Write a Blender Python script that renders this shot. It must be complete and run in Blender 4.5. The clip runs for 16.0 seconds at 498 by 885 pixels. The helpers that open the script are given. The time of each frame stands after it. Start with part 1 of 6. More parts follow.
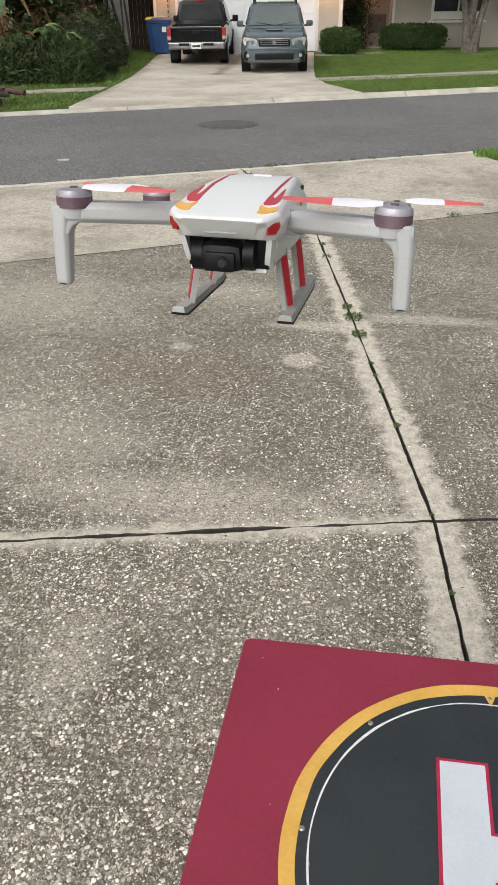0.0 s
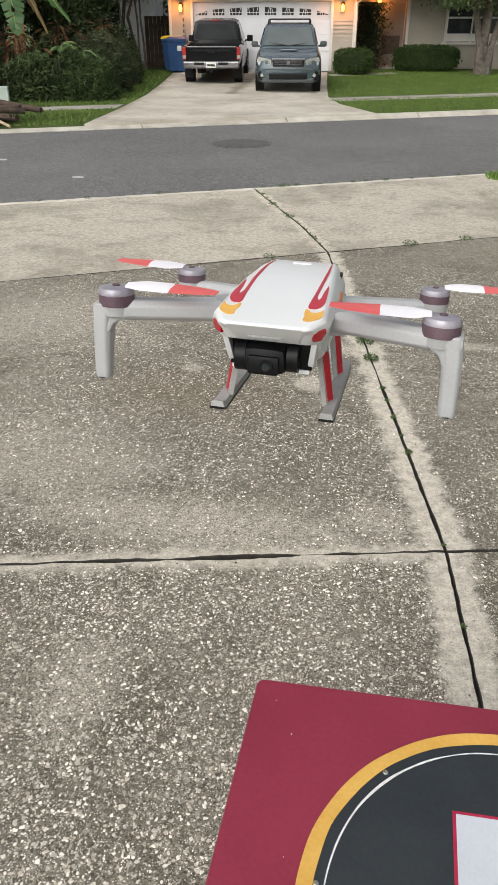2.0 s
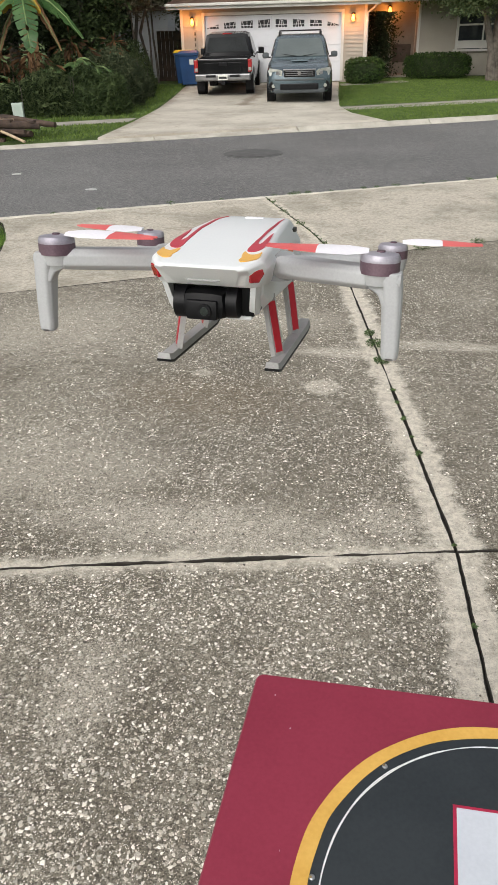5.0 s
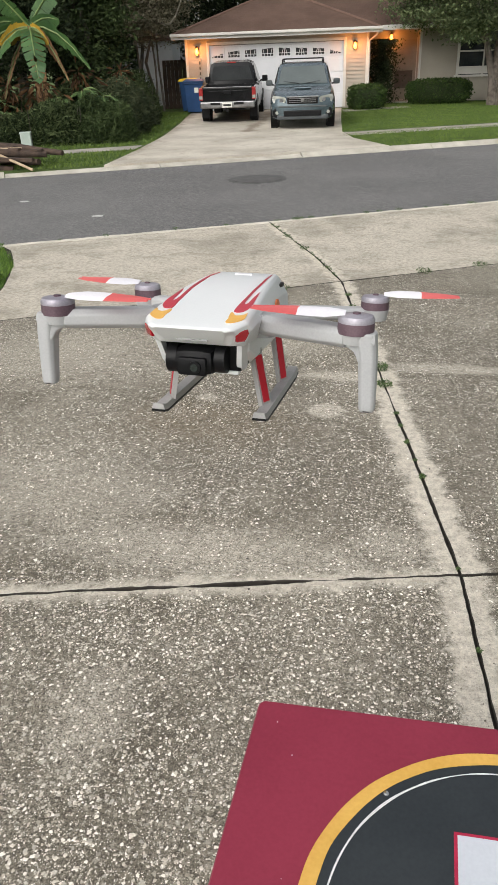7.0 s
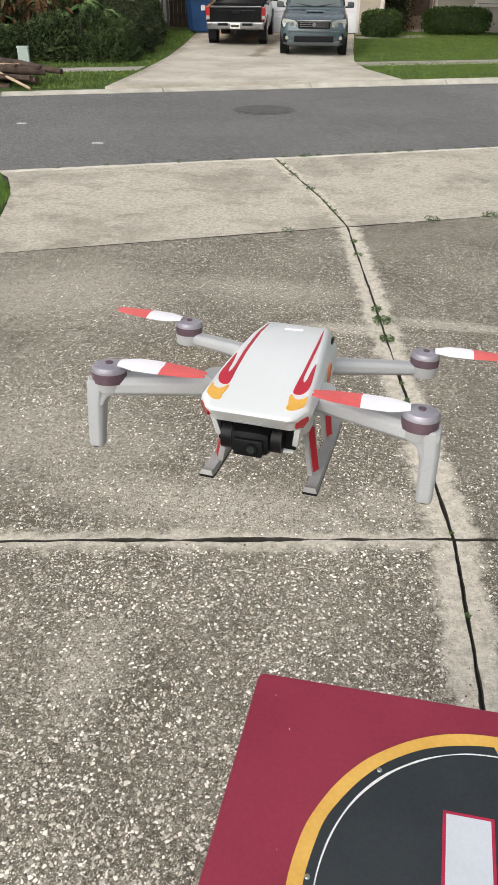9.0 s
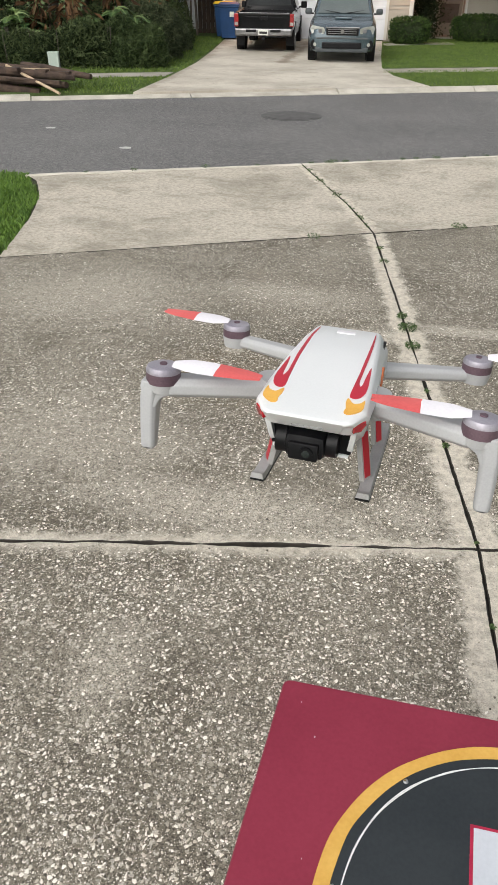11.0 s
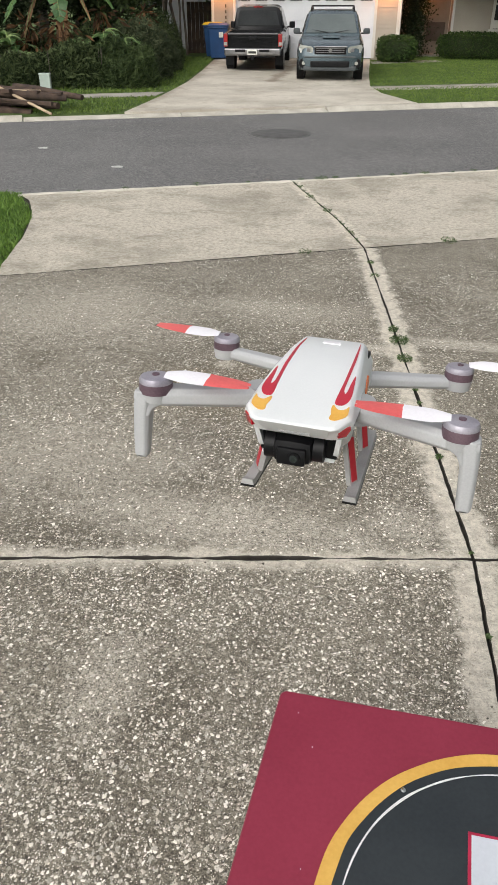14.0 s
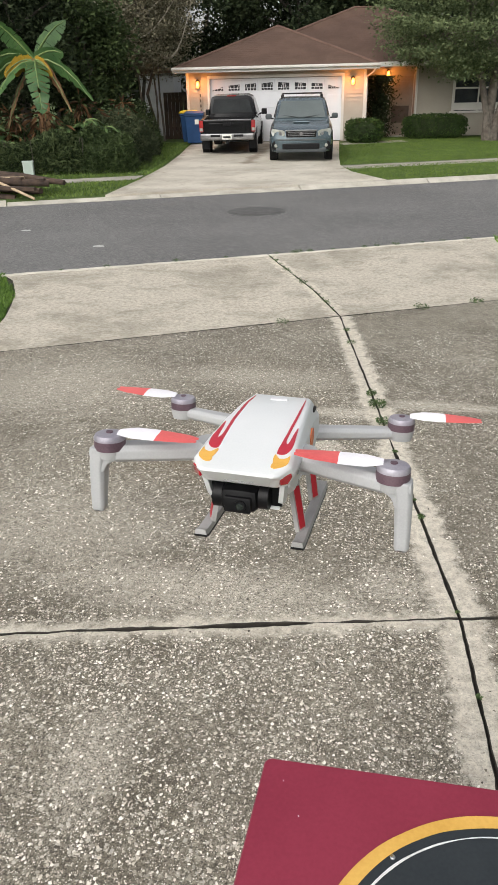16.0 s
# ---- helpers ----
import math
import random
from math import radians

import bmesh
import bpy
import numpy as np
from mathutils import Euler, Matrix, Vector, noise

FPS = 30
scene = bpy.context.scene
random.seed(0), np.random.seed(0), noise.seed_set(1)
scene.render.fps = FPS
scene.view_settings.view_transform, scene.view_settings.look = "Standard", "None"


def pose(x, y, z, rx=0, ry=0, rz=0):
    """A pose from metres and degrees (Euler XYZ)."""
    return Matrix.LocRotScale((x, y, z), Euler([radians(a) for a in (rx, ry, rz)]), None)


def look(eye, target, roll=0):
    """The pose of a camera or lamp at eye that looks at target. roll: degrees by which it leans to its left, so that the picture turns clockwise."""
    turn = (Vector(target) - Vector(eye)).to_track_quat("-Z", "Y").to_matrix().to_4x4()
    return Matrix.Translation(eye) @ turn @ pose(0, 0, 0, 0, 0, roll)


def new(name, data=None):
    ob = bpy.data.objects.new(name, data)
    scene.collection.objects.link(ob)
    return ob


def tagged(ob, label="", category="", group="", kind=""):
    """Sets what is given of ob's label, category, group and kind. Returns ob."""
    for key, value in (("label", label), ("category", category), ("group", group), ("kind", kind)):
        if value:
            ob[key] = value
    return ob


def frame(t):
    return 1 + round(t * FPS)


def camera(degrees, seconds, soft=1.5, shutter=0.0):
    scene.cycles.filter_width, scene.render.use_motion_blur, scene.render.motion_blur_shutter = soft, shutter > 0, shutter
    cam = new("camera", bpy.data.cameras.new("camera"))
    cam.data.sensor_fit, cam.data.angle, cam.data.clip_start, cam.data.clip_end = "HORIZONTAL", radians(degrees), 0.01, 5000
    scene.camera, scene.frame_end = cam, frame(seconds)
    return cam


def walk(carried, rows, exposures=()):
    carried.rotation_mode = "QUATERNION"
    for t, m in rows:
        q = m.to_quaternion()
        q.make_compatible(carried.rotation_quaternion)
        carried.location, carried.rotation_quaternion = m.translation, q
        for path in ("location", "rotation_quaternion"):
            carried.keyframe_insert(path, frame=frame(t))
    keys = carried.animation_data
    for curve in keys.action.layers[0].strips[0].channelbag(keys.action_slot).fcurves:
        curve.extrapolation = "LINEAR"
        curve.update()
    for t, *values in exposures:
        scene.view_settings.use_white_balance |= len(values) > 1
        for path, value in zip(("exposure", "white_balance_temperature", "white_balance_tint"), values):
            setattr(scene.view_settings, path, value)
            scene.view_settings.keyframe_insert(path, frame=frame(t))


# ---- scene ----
cam = camera(38.4, 16.0)
PATH = [
    (0, (0.325, -0.08, 1.76), (0.047, 1.601, 0.712), -0.7),
    (0.5, (0.323, -0.073, 1.758), (0.041, 1.617, 0.725), -0.7),
    (1, (0.313, -0.066, 1.768), (0.022, 1.63, 0.75), -0.5),
    (1.5, (0.299, -0.059, 1.776), (0.001, 1.641, 0.766), -0.3),
    (2, (0.302, -0.053, 1.799), (0.001, 1.644, 0.785), -0.1),
    (2.5, (0.315, -0.053, 1.794), (0.018, 1.638, 0.768), -0.4),
    (3, (0.339, -0.062, 1.784), (0.044, 1.621, 0.745), -0.8),
    (3.5, (0.354, -0.07, 1.778), (0.047, 1.609, 0.736), -1.3),
    (4, (0.343, -0.061, 1.775), (0.024, 1.617, 0.735), -1.5),
    (4.2, (0.335, -0.044, 1.757), (0.005, 1.638, 0.726), -1.2),
    (6.3, (0.362, -0.082, 1.786), (-0.02, 1.636, 0.837), -2.4),
    (6.5, (0.36, -0.071, 1.787), (-0.02, 1.651, 0.843), -2.3),
    (7, (0.358, -0.07, 1.791), (-0.015, 1.658, 0.854), -2.2),
    (7.5, (0.357, -0.07, 1.79), (-0.01, 1.655, 0.846), -1.9),
    (8, (0.35, -0.058, 1.81), (-0.002, 1.666, 0.859), -1.3),
    (8.5, (0.337, -0.038, 1.831), (0.009, 1.642, 0.796), -0.2),
    (9, (0.315, -0.031, 1.859), (-0.02, 1.612, 0.77), 0.5),
    (9.5, (0.314, -0.036, 1.857), (-0.036, 1.602, 0.764), 0.5),
    (10, (0.307, -0.032, 1.854), (-0.058, 1.607, 0.767), 0.5),
    (12.5, (0.289, -0.034, 1.859), (-0.119, 1.604, 0.786), 0.6),
    (13, (0.288, -0.037, 1.854), (-0.109, 1.606, 0.786), 0.6),
    (13.5, (0.302, -0.042, 1.859), (-0.088, 1.608, 0.798), 0.3),
    (14, (0.302, -0.047, 1.86), (-0.08, 1.616, 0.818), 0.0),
    (14.5, (0.3, -0.049, 1.859), (-0.077, 1.631, 0.843), -0.2),
    (15, (0.311, -0.065, 1.862), (-0.064, 1.639, 0.885), -0.8),
    (15.5, (0.327, -0.071, 1.864), (-0.042, 1.675, 0.962), -1.3),
    (16, (0.331, -0.069, 1.863), (-0.032, 1.692, 0.988), -1.3),
]
walk(cam, [(t, look(eye, target, roll)) for t, eye, target, roll in PATH],
     exposures=[(0, 0.43), (2.5, 0.41), (4, 0.43), (7, 0.45), (8.2, 0.45), (9, 0.48), (10, 0.475), (12.5, 0.43), (15, 0.43), (16, 0.51)])
SKY_STRENGTH, SUN_STRENGTH, LAMP_WATTS = 0.12, 1.0, 20.0

# ---- world, sun and exposure ----
world = bpy.data.worlds.new("overcast_evening")
scene.world = world
world.use_nodes = True
wn, wl = world.node_tree.nodes, world.node_tree.links
wn.clear()
sky = wn.new("ShaderNodeTexSky")
sky.sky_type, sky.sun_disc = "NISHITA", False
sky.sun_elevation, sky.sun_rotation = radians(38), radians(200)
sky.air_density, sky.dust_density = 1.2, 4.0
soft_sky = wn.new("ShaderNodeHueSaturation")
soft_sky.inputs["Saturation"].default_value = 0.22
wbg = wn.new("ShaderNodeBackground")
wbg.inputs["Strength"].default_value = SKY_STRENGTH
wout = wn.new("ShaderNodeOutputWorld")
wl.new(sky.outputs["Color"], soft_sky.inputs["Color"])
wl.new(soft_sky.outputs["Color"], wbg.inputs["Color"])
wl.new(wbg.outputs["Background"], wout.inputs["Surface"])

sun = new("sun", bpy.data.lights.new("sun", "SUN"))
sun.data.energy, sun.data.angle, sun.data.color = SUN_STRENGTH, radians(70), (1.0, 0.96, 0.9)
sun.matrix_world = look((-3, -8, 9), (0, 0, 0))


# ---- helpers of this scene ----
def part(name, bm, material, parent=None, label="", smooth=False):
    me = bpy.data.meshes.new(name)
    bmesh.ops.recalc_face_normals(bm, faces=bm.faces)
    bm.to_mesh(me)
    bm.free()
    if smooth:
        me.polygons.foreach_set("use_smooth", [True] * len(me.polygons))
        me.set_sharp_from_angle(angle=radians(40))
    me.materials.append(material)
    ob = new(name, me)
    if parent:
        ob.parent = parent
    if label:
        ob["label"] = label
    return ob


def raw(name, verts, faces, material, parent=None, smooth=False):
    me = bpy.data.meshes.new(name)
    me.from_pydata(verts, [], faces)
    if smooth:
        me.polygons.foreach_set("use_smooth", [True] * len(me.polygons))
    me.materials.append(material)
    ob = new(name, me)
    if parent:
        ob.parent = parent
    return ob


def empty(name, m=None):
    ob = new(name)
    ob.empty_display_size = 0.1
    if m is not None:
        ob.matrix_world = m
    return ob


def box(bm, c, s, rot=None, bevel=0.0):
    m = Matrix.Translation(c) @ (rot.to_4x4() if rot else Matrix()) @ Matrix.Diagonal((*s, 1))
    g = bmesh.ops.create_cube(bm, size=1, matrix=m)
    if bevel:
        edges = list({e for v in g["verts"] for e in v.link_edges})
        bmesh.ops.bevel(bm, geom=edges, offset=bevel, segments=2, affect="EDGES", profile=0.6)
    return bm


def B(c, s, rot=None, bevel=0.0):
    return box(bmesh.new(), c, s, rot, bevel)


def cyl(bm, a, b, r1, r2=None, n=16):
    a, b = Vector(a), Vector(b)
    d = b - a
    m = Matrix.Translation((a + b) / 2) @ d.to_track_quat("Z", "Y").to_matrix().to_4x4()
    bmesh.ops.create_cone(bm, cap_ends=True, segments=n, radius1=r1, radius2=r1 if r2 is None else r2, depth=d.length, matrix=m)
    return bm


def C(a, b, r1, r2=None, n=16):
    return cyl(bmesh.new(), a, b, r1, r2, n)


def loft(bm, rings, caps=True):
    vs = [[bm.verts.new(p) for p in ring] for ring in rings]
    n = len(rings[0])
    for r0, r1 in zip(vs, vs[1:]):
        for i in range(n):
            bm.faces.new((r0[i], r0[(i + 1) % n], r1[(i + 1) % n], r1[i]))
    if caps:
        bm.faces.new(vs[0])
        bm.faces.new(vs[-1])
    return bm


def tube(bm, pts, radii, n=7):
    pts = [Vector(p) for p in pts]
    rings = []
    for i, p in enumerate(pts):
        d = (pts[min(i + 1, len(pts) - 1)] - pts[max(i - 1, 0)]).normalized()
        q = d.to_track_quat("Z", "Y")
        rings.append([p + q @ Vector((math.cos(k * math.tau / n), math.sin(k * math.tau / n), 0)) * radii[i] for k in range(n)])
    return loft(bm, rings)


def poly(pts, z0, z1):
    """A flat prism over an outline."""
    bm = bmesh.new()
    loft(bm, [[(x, y, z0) for x, y in pts], [(x, y, z1) for x, y in pts]])
    return bm


# ---- materials ----
def mat(name, c1, c2, scale=8.0, rough=0.6, metal=0.0, bump=0.0, fine=120.0, vary=0.0, rough2=None, spec=0.5, coat=0.0):
    """Two colours over coarse and fine noise in object space, with bump."""
    m = bpy.data.materials.new(name)
    m.use_nodes = True
    n, l = m.node_tree.nodes, m.node_tree.links
    p = n["Principled BSDF"]
    tc = n.new("ShaderNodeTexCoord")
    a, b = n.new("ShaderNodeTexNoise"), n.new("ShaderNodeTexNoise")
    a.inputs["Scale"].default_value, a.inputs["Detail"].default_value = scale, 5
    b.inputs["Scale"].default_value, b.inputs["Detail"].default_value = fine, 4
    l.new(tc.outputs["Object"], a.inputs["Vector"])
    l.new(tc.outputs["Object"], b.inputs["Vector"])
    mixf = n.new("ShaderNodeMath")
    mixf.operation = "MULTIPLY_ADD"
    mixf.inputs[1].default_value, mixf.inputs[2].default_value = 0.45, -0.22
    l.new(b.outputs["Fac"], mixf.inputs[0])
    add = n.new("ShaderNodeMath")
    l.new(a.outputs["Fac"], add.inputs[0])
    l.new(mixf.outputs[0], add.inputs[1])
    last = add.outputs[0]
    if vary:
        oi = n.new("ShaderNodeNewGeometry")
        v = n.new("ShaderNodeMath")
        v.operation = "MULTIPLY_ADD"
        v.inputs[1].default_value = vary
        sub = n.new("ShaderNodeMath")
        sub.inputs[1].default_value = -vary / 2
        l.new(oi.outputs["Random Per Island"], v.inputs[0])
        l.new(last, v.inputs[2])
        l.new(v.outputs[0], sub.inputs[0])
        last = sub.outputs[0]
    ramp = n.new("ShaderNodeValToRGB")
    ramp.color_ramp.elements[0].position, ramp.color_ramp.elements[1].position = 0.32, 0.68
    ramp.color_ramp.elements[0].color, ramp.color_ramp.elements[1].color = (*c1, 1), (*c2, 1)
    l.new(last, ramp.inputs["Fac"])
    l.new(ramp.outputs["Color"], p.inputs["Base Color"])
    p.inputs["Metallic"].default_value = metal
    p.inputs["Specular IOR Level"].default_value = spec
    p.inputs["Coat Weight"].default_value = coat
    rr = n.new("ShaderNodeMapRange")
    rr.inputs["To Min"].default_value, rr.inputs["To Max"].default_value = rough, rough + 0.12 if rough2 is None else rough2
    l.new(b.outputs["Fac"], rr.inputs["Value"])
    l.new(rr.outputs["Result"], p.inputs["Roughness"])
    if bump:
        bp = n.new("ShaderNodeBump")
        bp.inputs["Strength"].default_value, bp.inputs["Distance"].default_value = 0.6, bump
        l.new(add.outputs[0], bp.inputs["Height"])
        l.new(bp.outputs["Normal"], p.inputs["Normal"])
    return m


def glow_mat(name, colour, strength):
    m = bpy.data.materials.new(name)
    m.use_nodes = True
    p = m.node_tree.nodes["Principled BSDF"]
    p.inputs["Base Color"].default_value = (*colour, 1)
    p.inputs["Emission Color"].default_value = (*colour, 1)
    p.inputs["Emission Strength"].default_value = strength
    return m


class Nodes:
    """Short words for building a node tree."""

    def __init__(self, name):
        self.m = bpy.data.materials.new(name)
        self.m.use_nodes = True
        self.n, self.l = self.m.node_tree.nodes, self.m.node_tree.links
        self.p = self.n["Principled BSDF"]
        self.pos = self.n.new("ShaderNodeTexCoord").outputs["Object"]

    def put(self, socket, value):
        if isinstance(value, bpy.types.NodeSocket):
            self.l.new(value, socket)
        else:
            socket.default_value = value

    def noise(self, scale, detail=5, rough=0.55, vec=None, distortion=0.0):
        t = self.n.new("ShaderNodeTexNoise")
        t.inputs["Scale"].default_value, t.inputs["Detail"].default_value, t.inputs["Roughness"].default_value = scale, detail, rough
        t.inputs["Distortion"].default_value = distortion
        self.l.new(self.pos if vec is None else vec, t.inputs["Vector"])
        return t.outputs["Fac"]

    def voronoi(self, scale, out="Distance", vec=None):
        t = self.n.new("ShaderNodeTexVoronoi")
        t.inputs["Scale"].default_value = scale
        self.l.new(self.pos if vec is None else vec, t.inputs["Vector"])
        return t.outputs[out]

    def warp(self, scale, amount):
        """The place, shaken by noise, so that cells lose their round shape."""
        t = self.n.new("ShaderNodeTexNoise")
        t.inputs["Scale"].default_value, t.inputs["Detail"].default_value = scale, 3
        self.l.new(self.pos, t.inputs["Vector"])
        s = self.n.new("ShaderNodeVectorMath")
        s.operation = "MULTIPLY_ADD"
        s.inputs[1].default_value = (amount, amount, amount)
        self.l.new(t.outputs["Color"], s.inputs[0])
        self.l.new(self.pos, s.inputs[2])
        return s.outputs[0]

    def math(self, op, a, b=0.0, c=0.0, clamp=False):
        t = self.n.new("ShaderNodeMath")
        t.operation, t.use_clamp = op, clamp
        for s, v in zip(t.inputs, (a, b, c)):
            self.put(s, v)
        return t.outputs[0]

    def step(self, v, lo, hi, to0=0.0, to1=1.0):
        t = self.n.new("ShaderNodeMapRange")
        t.interpolation_type = "SMOOTHSTEP"
        for k, x in (("Value", v), ("From Min", lo), ("From Max", hi), ("To Min", to0), ("To Max", to1)):
            self.put(t.inputs[k], x)
        return t.outputs["Result"]

    def mix(self, f, a, b, kind="MIX"):
        t = self.n.new("ShaderNodeMix")
        t.data_type, t.blend_type = "RGBA", kind
        self.put(t.inputs[0], f)
        self.put(t.inputs[6], (*a, 1) if isinstance(a, tuple) else a)
        self.put(t.inputs[7], (*b, 1) if isinstance(b, tuple) else b)
        return t.outputs[2]

    def xyz(self):
        t = self.n.new("ShaderNodeSeparateXYZ")
        self.l.new(self.pos, t.inputs[0])
        return t.outputs

    def line(self, a, b):
        """Distance from the stretch between a and b, on the ground."""
        d = Vector((b[0] - a[0], b[1] - a[1]))
        ln = d.length
        d = d / ln
        x, y, _ = self.xyz()
        along_ = self.math("MULTIPLY_ADD", x, d.x, self.math("MULTIPLY_ADD", y, d.y, -d.x * a[0] - d.y * a[1]))
        past = self.math("MAXIMUM", self.math("MAXIMUM", self.math("MULTIPLY", along_, -1.0), self.math("SUBTRACT", along_, ln)), 0.0)
        off = self.math("MULTIPLY_ADD", x, -d.y, self.math("MULTIPLY_ADD", y, d.x, d.y * a[0] - d.x * a[1]))
        return self.math("SQRT", self.math("ADD", self.math("MULTIPLY", past, past), self.math("MULTIPLY", off, off)))

    def blot(self, c, rx, ry):
        x, y, _ = self.xyz()
        dx = self.math("DIVIDE", self.math("SUBTRACT", x, c[0]), rx)
        dy = self.math("DIVIDE", self.math("SUBTRACT", y, c[1]), ry)
        return self.math("SQRT", self.math("ADD", self.math("MULTIPLY", dx, dx), self.math("MULTIPLY", dy, dy)))

    def bump(self, h, dist, strength=0.7):
        t = self.n.new("ShaderNodeBump")
        t.inputs["Strength"].default_value, t.inputs["Distance"].default_value = strength, dist
        self.l.new(h, t.inputs["Height"])
        self.l.new(t.outputs["Normal"], self.p.inputs["Normal"])

    def done(self, colour, rough):
        self.put(self.p.inputs["Base Color"], colour)
        self.put(self.p.inputs["Roughness"], rough)
        return self.m


# the crack between the slabs, from the house to the street, and the cross joints
CRACK = [(0.86, -3.0), (0.80, 0.2), (0.74, 1.53), (0.68, 2.25), (0.54, 3.0), (0.33, 4.11), (0.15, 5.04), (-0.11, 6.40), (-0.46, 7.34), (-1.28, 9.18)]


def aggregate_concrete(name, weathered):
    k = Nodes(name)
    big, mid, grit = k.noise(0.8, 6, 0.62), k.noise(5.0, 7, 0.66), k.noise(260, 3)
    base = k.mix(k.step(big, 0.36, 0.64), (0.180, 0.160, 0.122), (0.310, 0.280, 0.220))
    base = k.mix(k.step(mid, 0.42, 0.72, 0.0, 0.55), base, (0.40, 0.365, 0.295))
    base = k.mix(k.step(k.noise(1.6, 8, 0.72, distortion=0.8), 0.50, 0.66, 0, 0.68), base, (0.128, 0.108, 0.074))
    base = k.mix(k.step(k.noise(14, 6, 0.7), 0.48, 0.70, 0, 0.5), base, (0.122, 0.106, 0.076))
    wob = k.math("MULTIPLY_ADD", k.noise(7.0, 8, 0.78), 0.28, -0.14)
    pale = k.mix(k.step(k.noise(24, 5, 0.7), 0.40, 0.65), (0.75, 0.692, 0.585), (0.51, 0.464, 0.382))
    near = k.line(CRACK[1], CRACK[2])
    for p, q in zip(CRACK[2:], CRACK[3:]):
        near = k.math("MINIMUM", near, k.line(p, q))
    f = k.math("MULTIPLY", k.step(k.math("ADD", near, wob), 0.128, 0.060), 0.97)

    def patch(f, c, rx, ry, edge, amount, wave=4.0):
        return k.math("MAXIMUM", f, k.math("MULTIPLY", k.step(k.math("ADD", k.blot(c, rx, ry), k.math("MULTIPLY", wob, wave)), 1.15, edge), amount))

    band = f
    if weathered:
        base = k.mix(k.step(k.math("ADD", k.blot((-0.62, 3.45), 0.75, 0.42), k.math("MULTIPLY", wob, 4.0)), 1.1, 0.2, 0, 0.45), base, (0.17, 0.118, 0.060))
        f = k.math("MAXIMUM", f, k.math("MULTIPLY", k.step(k.math("ADD", k.line((-3.0, 1.44), (0.68, 2.256)), wob), 0.090, 0.015), 0.88))
        band = f
        for c, rx, ry, w in (((-0.05, 3.05), 0.42, 0.30, 0.50), ((0.30, 3.35), 0.30, 0.20, 0.40), ((-0.75, 2.95), 0.30, 0.14, 0.35), ((-0.35, 4.05), 0.50, 0.22, 0.45), ((0.22, 5.2), 0.5, 0.3, 0.35), ((1.5, 3.4), 0.55, 0.5, 0.5), ((-1.2, 5.0), 0.5, 0.25, 0.4)):
            base = k.mix(k.step(k.math("ADD", k.blot(c, rx, ry), k.math("MULTIPLY", wob, 5.0)), 1.2, 0.1, 0, w), base, (0.105, 0.090, 0.064))
        f = patch(f, (0.01, 3.68), 0.115, 0.10, 0.75, 0.9, 2.0)
        f = patch(f, (0.10, 4.20), 0.36, 0.09, 0.5, 0.85)
        f = patch(f, (0.72, 4.40), 0.60, 0.10, 0.4, 0.7)
        f = patch(f, (-0.72, 3.78), 0.07, 0.06, 0.6, 0.7)
        f = patch(f, (-1.15, 2.60), 0.80, 0.50, 0.2, 0.46, 7.0)
        f = patch(f, (-0.35, 2.26), 0.9, 0.22, 0.3, 0.65, 6.0)
        f = patch(f, (0.42, 2.42), 0.22, 0.16, 0.3, 0.6, 5.0)
        f = patch(f, (-0.50, 1.38), 0.16, 0.26, 0.3, 0.5, 5.0)
        f = patch(f, (-1.9, 4.4), 0.9, 0.7, 0.2, 0.5, 6.0)
        f = patch(f, (-0.55, 4.75), 0.8, 0.28, 0.2, 0.45, 6.0)
    else:
        f = k.math("MAXIMUM", f, k.step(k.noise(0.9, 6, 0.65, distortion=0.4), 0.34, 0.56, 0.36, 0.80))
        f = k.math("MAXIMUM", f, k.step(k.math("ADD", k.line((-4.22, 7.70), (1.68, 10.66)), k.math("MULTIPLY", wob, 0.25)), 0.075, 0.03, 0, 1.3))
        base = k.mix(k.step(k.noise(1.3, 7, 0.7), 0.50, 0.70, 0, 0.6), base, (0.13, 0.108, 0.078))
    base = k.mix(f, base, pale)
    if not weathered:
        base = k.mix(k.step(k.noise(2.4, 8, 0.74, distortion=0.6), 0.48, 0.68, 0, 0.48), base, (0.19, 0.162, 0.116))
        base = k.mix(k.step(k.noise(9, 6, 0.75), 0.50, 0.70, 0, 0.40), base, (0.20, 0.175, 0.130))
        base = k.mix(k.step(k.noise(38, 5, 0.75), 0.48, 0.66, 0, 0.42), base, (0.17, 0.148, 0.108))
    # shell and stone chips of two sizes, and the pits they leave
    bent = k.warp(95, 0.020)

    def chips_at(scale, share, thick):
        dist, col = k.voronoi(scale, vec=bent), k.voronoi(scale, "Color", bent)
        sc = k.n.new("ShaderNodeSeparateColor")
        k.l.new(col, sc.inputs[0])
        return k.math("MULTIPLY", k.step(dist, thick, thick - 0.10), k.step(sc.outputs[0], share, share + 0.06)), sc.outputs[1]

    worn = k.step(k.noise(2.1, 5, 0.6), 0.34, 0.56, 0.35, 1.0)
    worn = k.math("MULTIPLY", worn, k.math("SUBTRACT", 1.0, k.math("MULTIPLY", f, 0.65)))
    fine_c, tone = chips_at(105, 0.52, 0.42)
    big_c, tone2 = chips_at(52, 0.62, 0.40)
    amt = 1.0 if weathered else 0.16
    dark_c, _ = chips_at(120, 0.55, 0.46)
    grain = k.math("ADD", k.math("MULTIPLY", k.noise(190, 4, 0.75), 0.6), k.math("MULTIPLY", k.noise(75, 5, 0.75), 0.4))
    clean = k.math("MULTIPLY_ADD", band, -0.72, 1.0)
